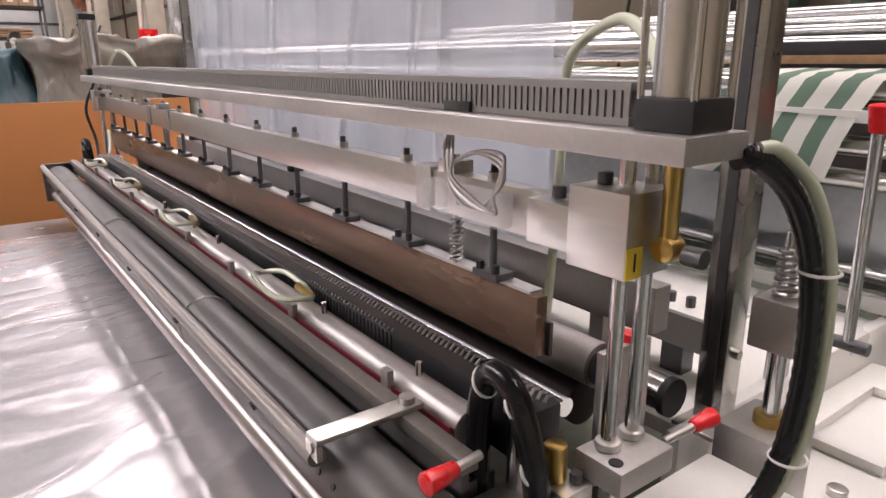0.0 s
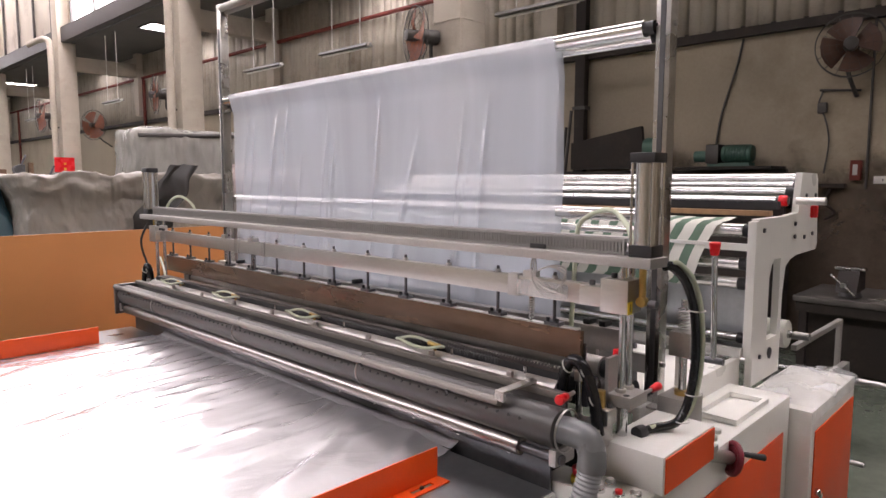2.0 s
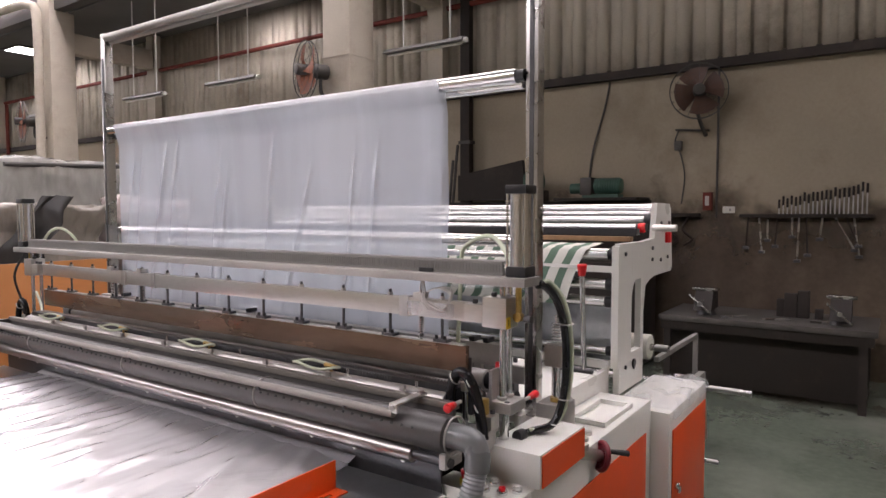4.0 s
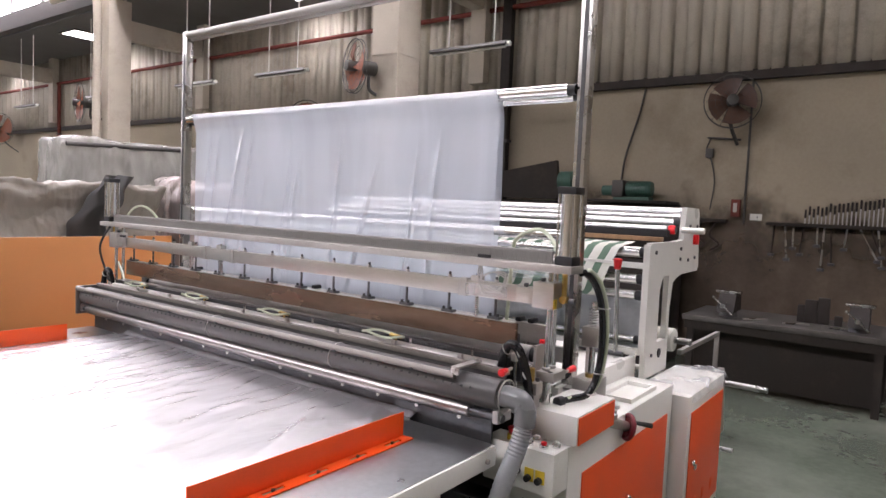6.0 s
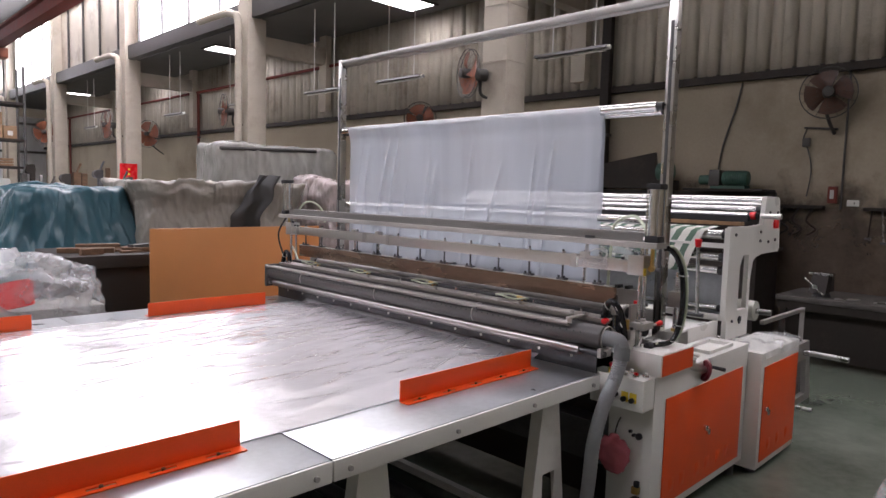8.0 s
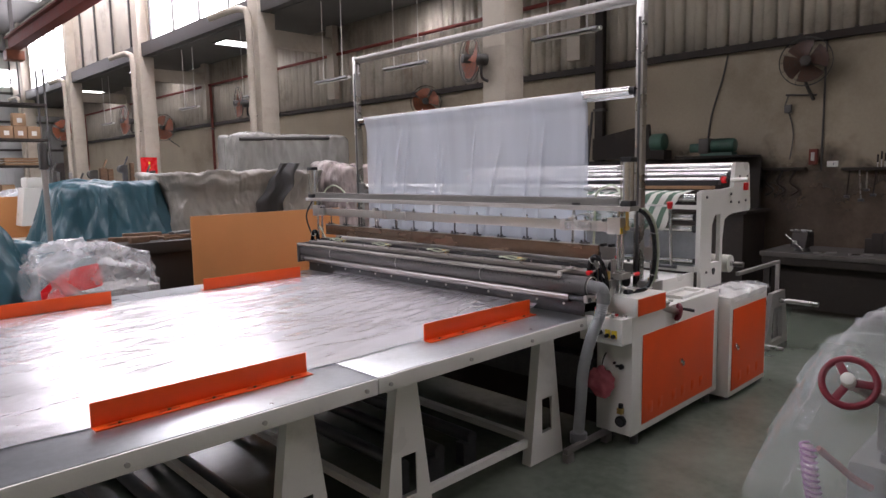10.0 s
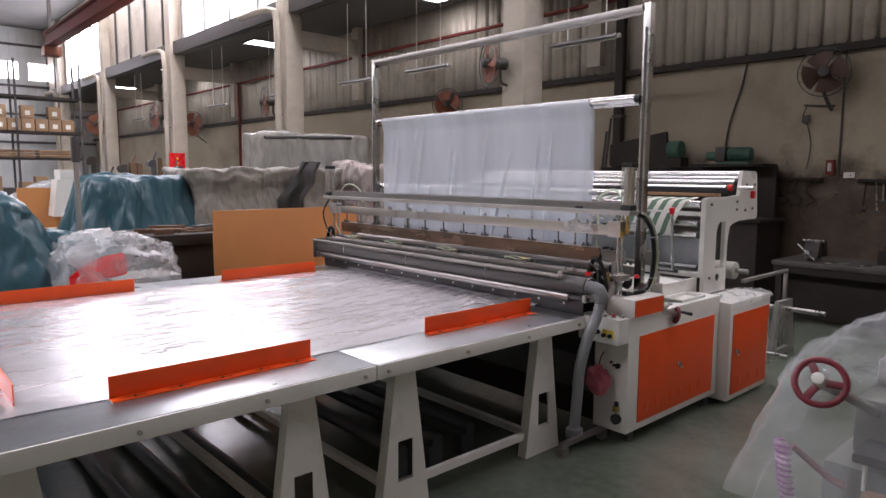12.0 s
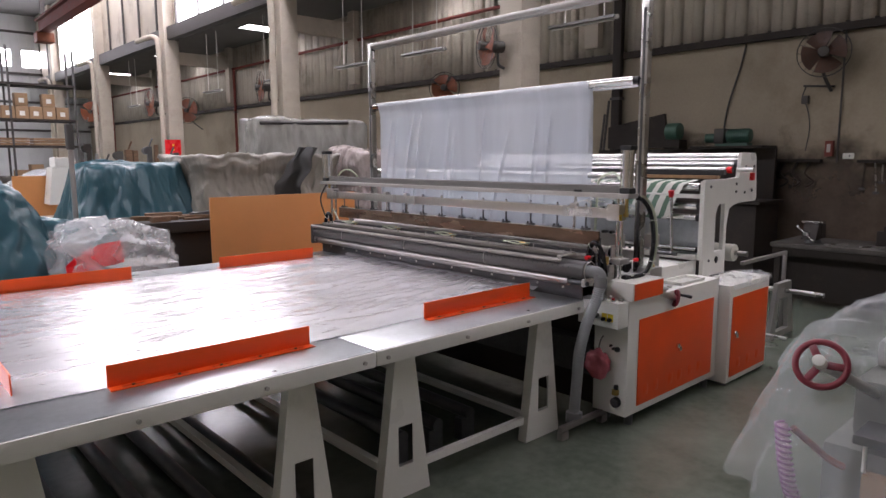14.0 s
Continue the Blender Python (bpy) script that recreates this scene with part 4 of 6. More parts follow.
br = part("bracket", box(B(), -0.302, -0.148, 0.245, 0.275, 1.041, 1.049, 0.002), "alu", suc)
part("bracket_bolt", rod(B(), (-0.165, 0.26, 1.049), (-0.165, 0.26, 1.058), 0.011, 10), "alu_dull", suc)
part("bracket_bolt", rod(B(), (-0.306, 0.26, 1.035), (-0.300, 0.26, 1.035), 0.008, 10), "alu_dull", suc)
part("bracket_ear", box(B(), -0.303, -0.295, 0.245, 0.275, 1.02, 1.0405), "alu", suc)
for y in (0.9, 1.75, 2.6):
    part("pipe_strap", tube(B(), [(-0.235 + 0.0555 * math.cos(a * math.pi / 12), y, 0.966 + 0.0555 * math.sin(a * math.pi / 12)) for a in range(24)], 0.003, 5, closed=True), "alu_dull", suc)
el = part("elbow", tube(B(), spline([(-0.235, 0.11, 0.966), (-0.235, 0.055, 0.966), (-0.231, 0.025, 0.955), (-0.230, 0.012, 0.92), (-0.234, 0.012, 0.88)], 6), 0.037, 20), "greydark", suc, "grey plastic elbow")
part("hose_clip", tube(B(), [(-0.235 + 0.056 * math.cos(a * math.pi / 12), 0.085, 0.966 + 0.056 * math.sin(a * math.pi / 12)) for a in range(24)], 0.003, 6, closed=True), "alu", suc)
path = spline([(-0.234, 0.012, 0.885), (-0.258, 0.022, 0.80), (-0.305, 0.045, 0.68), (-0.33, 0.075, 0.5), (-0.315, 0.10, 0.3), (-0.29, 0.13, 0.14), (-0.285, 0.135, 0.105)], 16)
part("corrugated_hose", tube(B(), path, 0.033, 16, ribs=0.08), "greyhose", suc, "ribbed grey suction hose hanging to the floor")

hst = thing("hose_stand", "low steel floor frame carrying the suction hose end", "floor frame", (-0.3, 0.1, 0))
part("cross_rail", box(B(), -0.48, -0.02, 0.075, 0.105, 0.05, 0.08, 0.003), "rail", hst)
part("hose_socket", rod(B(), (-0.287, 0.133, 0.05), (-0.285, 0.135, 0.11), 0.05, 20, bevel=0.004), "greydark", hst)
for x in (-0.45, -0.06):
    part("foot", box(B(), x - 0.03, x + 0.03, 0.07, 0.11, 0.0, 0.049, 0.003), "rail", hst)

rol = thing("outfeed_roller", "polished chrome outfeed roller on grey side arms", "roller", (-0.26, 1.6, 0.79))
part("roller", rod(B(), (-0.258, 0.215, 0.893), (-0.258, 3.0, 0.893), 0.025, 28, bevel=0.002), "rollersteel", rol)
part("shaft", rod(B(), (-0.258, 0.08, 0.893), (-0.258, 0.2145, 0.893), 0.014, 16), "darksteel", rol)
part("shaft", rod(B(), (-0.258, 3.0005, 0.893), (-0.258, 3.08, 0.893), 0.014, 16), "darksteel", rol)
for y in (0.10, 3.06):
    part("arm", box(B(), -0.28, -0.19, y - 0.012, y + 0.012, 0.875, 0.922, 0.006), "alu_dull", rol)
part("second_roller", rod(B(), (-0.17, 0.2, 0.875), (-0.17, 3.02, 0.875), 0.022, 20), "steel", rol)

# ---- blowers, belts and rollers under the seal bar ----
bed2 = thing("cutting_bed", "cutting bed with red strip, hoses and ribbed black roll", "machine bed", (-0.05, 1.6, 0.86))
part("red_strip", box(B(), -0.140, -0.136, 0.2, 3.05, 0.985, 1.030), "maroon", bed2, "dark red guard strip")
for k in range(9):
    y = 0.35 + k * 0.33
    part("strip_post", box(B(), -0.146, -0.1345, y - 0.01, y + 0.01, 0.956, 1.054, 0.002), "alu_dull", bed2)
part("blow_pipe", rod(B(), (-0.105, 0.2, 1.018), (-0.105, 3.0, 1.018), 0.027, 20), "alu_dull", bed2, "pale grey blow pipe")
for y in (0.32, 0.62, 1.2, 1.7, 2.25, 2.8):
    part("grease_nipple", rod(B(), (-0.105, y, 1.043), (-0.105, y, 1.066), 0.005, 8), "chrome", bed2)
for y in (0.75, 1.45, 2.1, 2.7):
    part("air_hose", tube(B(), [(-0.13 + 0.035 * math.cos(a * math.pi / 14), y + 0.11 * math.sin(a * math.pi / 14), 1.068 + 0.005 * math.sin(a * 0.7)) for a in range(28)], 0.0055, 8, closed=True), "hose", bed2, "clear air hose loop")
    part("hose_fitting", rod(B(), (-0.105, y - 0.08, 1.062), (-0.105, y - 0.02, 1.066), 0.008, 8), "brass", bed2)
    part("fitting_stem", rod(B(), (-0.105, y - 0.05, 1.042), (-0.105, y - 0.05, 1.064), 0.005, 8), "brass", bed2)
part("belt_block", box(B(), -0.068, -0.012, 0.13, 3.06, 0.975, 1.056, 0.003), "black", bed2, "black rubber bed block")
rb = B()
for k in range(90):
    y = 0.45 + k * 0.0125
    tube(rb, [(-0.0665, y, 0.985), (-0.0715, y + 0.002, 1.02), (-0.068, y + 0.006, 1.05), (-0.06, y + 0.009, 1.058)], 0.0035, 6)
tagged(part("belt_rib", rb, "black", bed2), kind="stuff")
tp = B()
for k in range(232):
    y = 0.14 + k * 0.0125
    tube(tp, [(-0.034, y, 1.057), (-0.022, y + 0.005, 1.061), (-0.008, y + 0.010, 1.056)], 0.0025, 5)
tagged(part("wire_coil", tp, "alu_dull", bed2), kind="stuff")
part("front_web", box(B(), -0.135, -0.08, 0.18, 3.06, 0.87, 0.955), "darksteel", bed2)
part("guide_bar", rod(B(), (0.03, 0.16, 1.02), (0.03, 3.05, 1.02), 0.014, 16), "chrome", bed2)
part("nip_roller", rod(B(), (0.15, 0.205, 1.03), (0.15, 3.0, 1.03), 0.036, 28), "alu_dull", bed2, "dull white nip roller")
for y0, y1 in ((0.172, 0.2045), (3.002, 3.04)):
    part("roller_collar", rod(B(), (0.15, y0, 1.03), (0.15, y1, 1.03), 0.030, 20, bevel=0.004), "black", bed2)
part("rubber_roller", rod(B(), (0.16, 0.24, 0.95), (0.16, 3.0, 0.95), 0.04, 26), "darkbrown", bed2)
for y0, y1 in ((0.158, 0.1715), (3.041, 3.06)):
    part("roller_bracket", box(B(), 0.10, 0.21, y0, y1, 0.861, 1.08, 0.004), "alu_dull", bed2)
part("film_guide", box(B(), 0.27, 0.31, 0.20, 2.95, 1.05, 1.13, 0.004), "alu_dull", bed2, "blotched ground steel film guide")
for y in (0.27, 0.33, 1.6, 2.7):
    part("guide_clip", box(B(), 0.265, 0.315, y, y + 0.025, 1.131, 1.15, 0.004), "black", bed2)
for y in (0.31, 2.9):
    part("guide_leg", box(B(), 0.28, 0.30, y, y + 0.03, 0.861, 1.0495), "alu_dull", bed2)

# ---- gantry with the hanging film ----
gan = thing("film_gantry", "tall steel gantry with film rollers over the machine", "gantry", (0.41, 1.62, 0.77))
for y in (0.162, 3.078):
    p = part("post", box(B(), 0.39, 0.44, y - 0.025, y + 0.025, 0.87, 2.70, 0.003), "steel", gan)
    part("channel_slot", box(B(), 0.3875, 0.3895, y - 0.009, y + 0.009, 0.90, 2.55), "darksteel", p)
    part("foot_plate", box(B(), 0.35, 0.47, y - 0.04, y + 0.04, 0.8605, 0.869, 0.002), "alu_dull", p)
    for z in (1.0, 1.3, 1.62, 2.12, 2.5):
        part("post_bolt", rod(B(), (0.415, y - 0.034, z), (0.415, y - 0.0255, z), 0.009, 8), "steel", p)
for x, z, r in ((0.395, 2.672, 0.022), (0.43, 2.655, 0.016)):
    part("top_bar", rod(B(), (x, 0.19, z), (x, 3.05, z), r, 18), "alu_dull", gan)
for x, z, r in ((0.395, 2.113, 0.028), (0.45, 2.092, 0.020)):
    part("film_roller", rod(B(), (x, 0.225, z), (x, 3.02, z), r, 24), "satin", gan)
    for y0, y1 in ((0.191, 0.2245), (3.0205, 3.049)):
        part("roller_collar", rod(B(), (x, y0, z), (x, y1, z), r * 0.8, 16), "black", gan)
for x, z, r in ((0.45, 1.50, 0.025), (0.47, 1.445, 0.014), (0.50, 1.385, 0.02)):
    part("guide_roller", rod(B(), (x, 0.20, z), (x, 3.04, z), r, 22), "satin", gan)
for y in (0.165, 3.075):
    part("roller_plate", box(B(), 0.4405, 0.52, y + (0.023 if y < 1 else -0.034), y + (0.034 if y < 1 else -0.023), 1.36, 1.53, 0.003), "alu_dull", gan)


def hang(x, amp, ph):
    """Film pulled straight by its own weight: slack broad waves and a few sharp slanting creases."""
    rnd = random.Random(int(ph * 10))
    folds = [(rnd.uniform(0.1, 2.2), rnd.uniform(0.04, 0.34), rnd.uniform(0.008, 0.024), rnd.uniform(0.007, 0.018), rnd.uniform(0.0, 0.3)) for k in range(15)]

    def f(u, v):
        y = 0.56 + 2.36 * u
        z = 2.135 - 1.08 * v
        w = noise.noise(Vector((y * 1.7 + 0.3 * z, z * 0.4, ph))) * 0.02 + noise.noise(Vector((y * 4.5 + z * 0.8, z * 0.5, ph + 3))) * 0.006
        for y0, lean, high, wide, start in folds:
            d = abs(2.36 * u - y0 - lean * v) / wide
            if d < 4:
                w -= high * math.exp(-d) * max(0, min(1, (v - start) * 4, (1.1 - v) * 3))
        k = min(1, v * 5 + 0.15)
        return (x - 0.03 * max(0, 1 - v * 9) + w * k * amp, y + 0.012 * noise.noise(Vector((0.5, z * 3, ph))) * (1 if u in (0, 1) else 0), z)
    return f


solo("film_sheet", sheet(B(), 420, 36, hang(0.385, 0.9, 1.0)), "hang", "hanging translucent blue-white plastic film in long folds", "film", at=(0.4, 1.7, 1.06), angle=180)
solo("film_sheet", sheet(B(), 260, 24, hang(0.43, 0.6, 7.0)), "hang", "second layer of the hanging plastic film", "film", at=(0.43, 1.7, 1.06), angle=180)

solo("film_sheet", sheet(B(), 30, 80, lambda u, v: (0.40 - 0.22 * u, 0.56 + 2.36 * v, 1.075 - 0.012 * math.sin(math.pi * u) + 0.004 * noise.noise(Vector((u * 4, v * 30, 6))))), "hang", "plastic film led over the rollers behind the seal bar", "film", at=(0.3, 1.7, 1.06), angle=180)
solo("film_sheet", sheet(B(), 40, 80, lambda u, v: (0.46 + 0.78 * u, 0.5 + 2.4 * v, 1.385 - 0.20 * u + 0.01 * noise.noise(Vector((u * 4, v * 20, 16))))), "hang", "plastic film running back to the unwind rollers", "film", at=(0.8, 1.7, 1.18), angle=180)

# ---- unwind stand behind ----
unw = thing("unwind_stand", "white steel unwind stand with a row of chrome rollers", "unwind stand", (1.6, 1.6, 0.75))


def side_plate(y0, y1):
    """Upright with a long slot and a head that reaches back."""
    bm = B()
    for x0, x1, z0, z1 in ((1.22, 1.385, 0.745, 1.46), (1.5255, 1.57, 0.745, 1.2745), (1.3855, 1.525, 0.745, 0.92), (1.3855, 1.60, 1.275, 1.46)):
        box(bm, x0, x1, y0, y1, z0, z1)
    prism(bm, [(1.3855, 1.2), (1.41, 1.25), (1.44, 1.2745), (1.3855, 1.2745)], y0, y1)
    prism(bm, [(1.6005, 1.23), (1.66, 1.255), (1.75, 1.27), (2.06, 1.275), (2.085, 1.30), (2.04, 1.63), (2.015, 1.657), (1.78, 1.66), (1.745, 1.47), (1.6005, 1.462)], y0, y1)
    prism(bm, [(1.5705, 1.10), (1.585, 1.17), (1.6, 1.229), (1.6, 1.2745), (1.5705, 1.2745)], y0, y1)
    return bm


for y in (0.115, 3.09):
    p = part("side_plate", side_plate(y, y + 0.03), "white", unw)
    yo = y - 0.004 if y < 1 else y + 0.034
    for x, z in ((1.28, 1.41), (1.70, 1.42), (1.70, 1.36), (1.85, 1.55), (1.85, 1.35), (1.98, 1.36), (2.0, 1.55), (1.3, 0.86), (1.42, 0.84)):
        part("plate_bolt", rod(B(), (x, yo - 0.004, z), (x, yo + 0.0035, z), 0.010, 8), "darksteel", p)
    part("plug", rod(B(), (1.42, yo - 0.004, 0.86), (1.42, yo + 0.003, 0.86), 0.022, 12), "black", p)
    part("front_flange", box(B(), 1.19, 1.2195, y - 0.002, y + 0.032, 0.872, 1.45), "white", p)
for x, z, r in ((1.30, 1.405, 0.03), (1.27, 1.262, 0.026), (1.26, 1.178, 0.026), (1.28, 0.935, 0.022), (2.02, 1.63, 0.03), (1.84, 1.565, 0.024), (1.70, 1.527, 0.02), (1.95, 1.60, 0.016)):
    part("roller", rod(B(), (x, 0.20, z), (x, 3.03, z), r, 22), "satin", unw)
    for y0, y1 in ((0.146, 0.1995), (3.0305, 3.089)):
        part("collar", rod(B(), (x, y0, z), (x, y1, z), min(r * 1.1, 0.028), 16, bevel=0.003), "black", unw)
part("spreader_shaft", rod(B(), (1.705, -0.01, 1.527), (1.705, 0.114, 1.527), 0.018, 16), "alu", unw)
part("red_knob", rod(B(), (1.69, 0.147, 1.527), (1.69, 0.185, 1.527), 0.026, 16, bevel=0.006), "red", unw, "red plastic clamp knob")
part("red_clip", box(B(), 1.93, 1.965, 0.085, 0.1145, 1.44, 1.50, 0.006), "red", unw)
part("wood_bar", box(B(), 1.45, 1.50, 0.15, 3.08, 1.462, 1.486, 0.002), "wood", unw, "brown wooden bar")
part("comb_bar", box(B(), 1.55, 1.60, 0.15, 3.08, 1.49, 1.525), "black", unw)
part("white_bar", box(B(), 1.20, 1.215, 0.15, 3.08, 1.325, 1.355), "white", unw)
part("drip_plate", box(B(), 1.36, 1.37, 0.15, 3.08, 0.87, 1.15), "zinc", unw, "grey steel back plate")
part("lower_box", box(B(), 1.17, 1.20, 0.15, 3.08, 0.872, 0.91), "white", unw)
lev = thing("tension_lever", "steel lever with a red grip", "lever", (0.64, 0.05, 0.87))
part("lever_rod", rod(B(), (0.645, 0.055, 0.99), (0.592, 0.046, 1.37), 0.010, 14), "chrome", lev)
part("grip", rod(B(), (0.592, 0.046, 1.365), (0.588, 0.045, 1.41), 0.014, 14, r2=0.020, bevel=0.004), "red", lev, "red grip")
part("pivot_bracket", box(B(), 0.62, 0.67, 0.158, 0.184, 0.8705, 1.0, 0.003), "alu_dull", lev)
part("pivot", rod(B(), (0.645, 0.02, 0.985), (0.645, 0.157, 0.985), 0.012, 14), "darksteel", lev)


# striped cloth over the rollers
def cloth_point(s, y):
    pts = [(1.46, 1.45), (1.40, 1.445), (1.30, 1.44), (1.262, 1.425), (1.22, 1.36), (1.18, 1.28), (1.15, 1.19), (1.145, 1.17)]
    k = s * (len(pts) - 1)
    i = min(int(k), len(pts) - 2)
    f = k - i
    x = pts[i][0] * (1 - f) + pts[i + 1][0] * f
    z = pts[i][1] * (1 - f) + pts[i + 1][1] * f
    return (x - 0.01, y + 0.006 * noise.noise(Vector((s * 4, y * 3, 2))) + 0.13 * max(0, s - 0.35), z + 0.006 * noise.noise(Vector((s * 5, y * 5, 0))))


cl = thing("striped_cloth", "green and white striped cloth hung over the rollers", "cloth", (1.3, 1.7, 1.17))
y, k = 0.29, 0
random.seed(4)
while y < 2.85:
    w = random.uniform(0.04, 0.07)
    part("stripe", sheet(B(), 14, 3, lambda u, v: cloth_point(u, y + w * v)), "clothgreen" if k % 2 else "clothwhite", cl, angle=180)
    y += w
    k += 1

# rear rail, film roll and shafts
rr = thing("roll_stand", "grey steel tube frame of the film roll stand", "roll stand", (2.6, 0.3, 0))
part("top_rail", box(B(), 2.05, 2.98, 0.17, 0.20, 0.735, 0.765, 0.003), "alu_dull", rr)
part("upright", box(B(), 2.95, 2.98, 0.17, 0.20, 0.0, 0.7345, 0.003), "alu_dull", rr)
part("bearing_plate", plate_hole(B(), [(2.55, 0.0), (3.1, 0.0), (2.98, 0.5), (2.68, 0.5)], [(2.68, 0.06), (2.96, 0.06), (2.92, 0.36), (2.72, 0.36)], 0.12, 0.16), "alu_dull", rr)
part("bearing_plate", plate_hole(B(), [(2.55, 0.0), (3.1, 0.0), (2.98, 0.5), (2.68, 0.5)], [(2.68, 0.06), (2.96, 0.06), (2.92, 0.36), (2.72, 0.36)], 3.0, 3.04), "white", rr)
part("roll_shaft", rod(B(), (2.85, -0.2, 0.42), (2.85, 3.2, 0.42), 0.022, 16), "steel", rr)
part("lower_shaft", rod(B(), (2.3, -0.12, 0.12), (2.3, 3.1, 0.12), 0.014, 14), "steel", rr)
part("top_rail", box(B(), 2.05, 2.98, 3.05, 3.08, 0.735, 0.765, 0.003), "alu_dull", rr)
part("upright", box(B(), 2.95, 2.98, 3.05, 3.08, 0.0, 0.7345, 0.003), "alu_dull", rr)
part("foot_beam", box(B(), 1.7, 3.1, 0.2, 0.26, 0, 0.06), "darksteel", rr)
fr = thing("film_roll", "white roll of plastic film on its core", "film roll", (1.85, 1.6, 0.78))
part("roll", rod(B(), (1.85, 0.16, 0.86), (1.85, 3.0, 0.86), 0.07, 28, bevel=0.006), "clothwhite", fr)
part("core", rod(B(), (1.85, 0.06, 0.86), (1.85, 3.08, 0.86), 0.02, 14), "steel", fr)

# ---- hoses and small fittings at the near end ----
hz = thing("cable_hose", "black ribbed cable hose with a clear air hose tied to it", "hose", (0.16, -0.03, 0.78))
hp = [(0.045, -0.035, 1.385), (0.07, -0.045, 1.382), (0.125, -0.06, 1.335), (0.165, -0.07, 1.25), (0.188, -0.07, 1.12), (0.180, -0.062, 1.00), (0.145, -0.045, 0.925), (0.10, 0.0, 0.905), (0.06, 0.02, 0.90)]
part("sleeve", tube(B(), spline(hp, 14), 0.0132, 12, ribs=0.09), "blackgloss", hz)
part("air_hose", tube(B(), spline([(x + 0.018, y - 0.012, z + 0.008) for x, y, z in hp], 10), 0.0075, 10), "hose", hz, "clear greenish air hose")
for i in (3, 5, 6):
    c = Vector(hp[i])
    part("cable_tie", tube(B(), [c + Vector((0.008 + 0.023 * math.cos(a * math.pi / 8), -0.006 + 0.022 * math.sin(a * math.pi / 8), 0)) for a in range(16)], 0.002, 5, closed=True), "paper", hz)
part("gland", rod(B(), (0.028, 0.025, 0.90), (0.062, 0.02, 0.90), 0.020, 14, bevel=0.003), "black", hz)


def loop_hose(y, s):
    t = thing("cable_loop", "short black sleeved cable loop with white ties", "hose", (-0.1, y, 0.92))
    lp = [(-0.10, y + 0.118 * s, 0.92), (-0.10, y + 0.116 * s, 1.03), (-0.102, y + 0.10 * s, 1.095), (-0.105, y + 0.072 * s, 1.118), (-0.102, y + 0.04 * s, 1.09), (-0.10, y + 0.012 * s, 1.015), (-0.10, y - 0.004 * s, 0.92)]
    part("sleeve", tube(B(), spline(lp, 10), 0.017, 12), "blackgloss", t)
    for i in (2, 4, 5):
        c = Vector(lp[i])
        part("cable_tie", tube(B(), [c + Vector((0.019 * math.cos(a * math.pi / 8), 0.010 * math.sin(a * math.pi / 8), 0.017 * math.sin(a * math.pi / 8))) for a in range(16)], 0.0022, 5, closed=True), "paper", t)


loop_hose(0.075, 1)
loop_hose(3.16, -1)
for a, b, c in (((-0.16, 0.115, 1.045), (-0.208, 0.111, 1.044), (-0.215, 0.111, 1.044)), ((0.115, 0.06, 0.985), (0.185, 0.055, 0.989), (0.19, 0.055, 0.989)), ((0.165, 0.18, 1.01), (0.168, 0.173, 1.06), (0.168, 0.173, 1.075))):
    t = thing("clamp_lever", "small steel clamp lever with a red grip", "lever", a, "red clamp levers")
    d = (Vector(b) - Vector(a)).normalized()
    part("stem", rod(B(), a, b, 0.006, 10), "alu", t)
    part("grip", rod(B(), Vector(b) - d * 0.012, Vector(b) + d * 0.034, 0.0095, 14, r2=0.0145, bevel=0.004), "red", t, "red plastic grip")
fit2 = thing("valve_block", "cluster of brass and steel air fittings", "air fitting", (-0.08, 0.10, 0.87))
part("block", box(B(), -0.14, -0.04, 0.06, 0.17, 0.88, 0.94, 0.004), "alu_dull", fit2)
part("mount_plate", box(B(), -0.08, -0.03, 0.055, 0.105, 0.9405, 0.985, 0.004), "alu", fit2)
part("mount_bolt", rod(B(), (-0.045, 0.07, 0.9855), (-0.045, 0.07, 0.998), 0.008, 8), "darksteel", fit2)
part("hex_plug", rod(B(), (-0.068, 0.155, 0.94), (-0.068, 0.155, 1.05), 0.011, 12), "chrome", fit2)
part("hex_head", rod(B(), (-0.068, 0.155, 1.05), (-0.068, 0.155, 1.078), 0.017, 6, bevel=0.002), "alu", fit2)
part("brass_knob", rod(B(), (-0.062, 0.09, 0.9855), (-0.062, 0.09, 1.035), 0.015, 10, bevel=0.003), "brass", fit2)
part("bracket", box(B(), -0.13, -0.07, 0.09, 0.105, 0.788, 0.879, 0.003), "alu_dull", fit2)
sp = thing("spring_post", "steel post with a coil spring and clamp block", "spring post", (0.37, 0.05, 0.786))
part("block", box(B(), 0.31, 0.43, 0.0, 0.10, 0.786, 0.93, 0.004), "alu_dull", sp)
part("rod", rod(B(), (0.37, 0.045, 0.93), (0.37, 0.045, 1.24), 0.013, 16), "chrome", sp)
part("collar", rod(B(), (0.37, 0.045, 0.93), (0.37, 0.045, 0.945), 0.024, 16), "brass", sp)
part("slide_block", box(B(), 0.335, 0.405, 0.01, 0.08, 1.06, 1.14, 0.004), "alu_dull", sp)
part("spring", tube(B(), [(0.37 + 0.019 * math.cos(q * 0.7), 0.045 + 0.019 * math.sin(q * 0.7), 1.142 + 0.0012 * q) for q in range(60)], 0.003, 6), "steel", sp)
part("tag", box(B(), 0.405, 0.407, 0.02, 0.05, 1.08, 1.11), "yellow", sp)
ho = thing("air_hose", "clear air hose arched over the beam", "hose", (0.2, 0.25, 1.4))
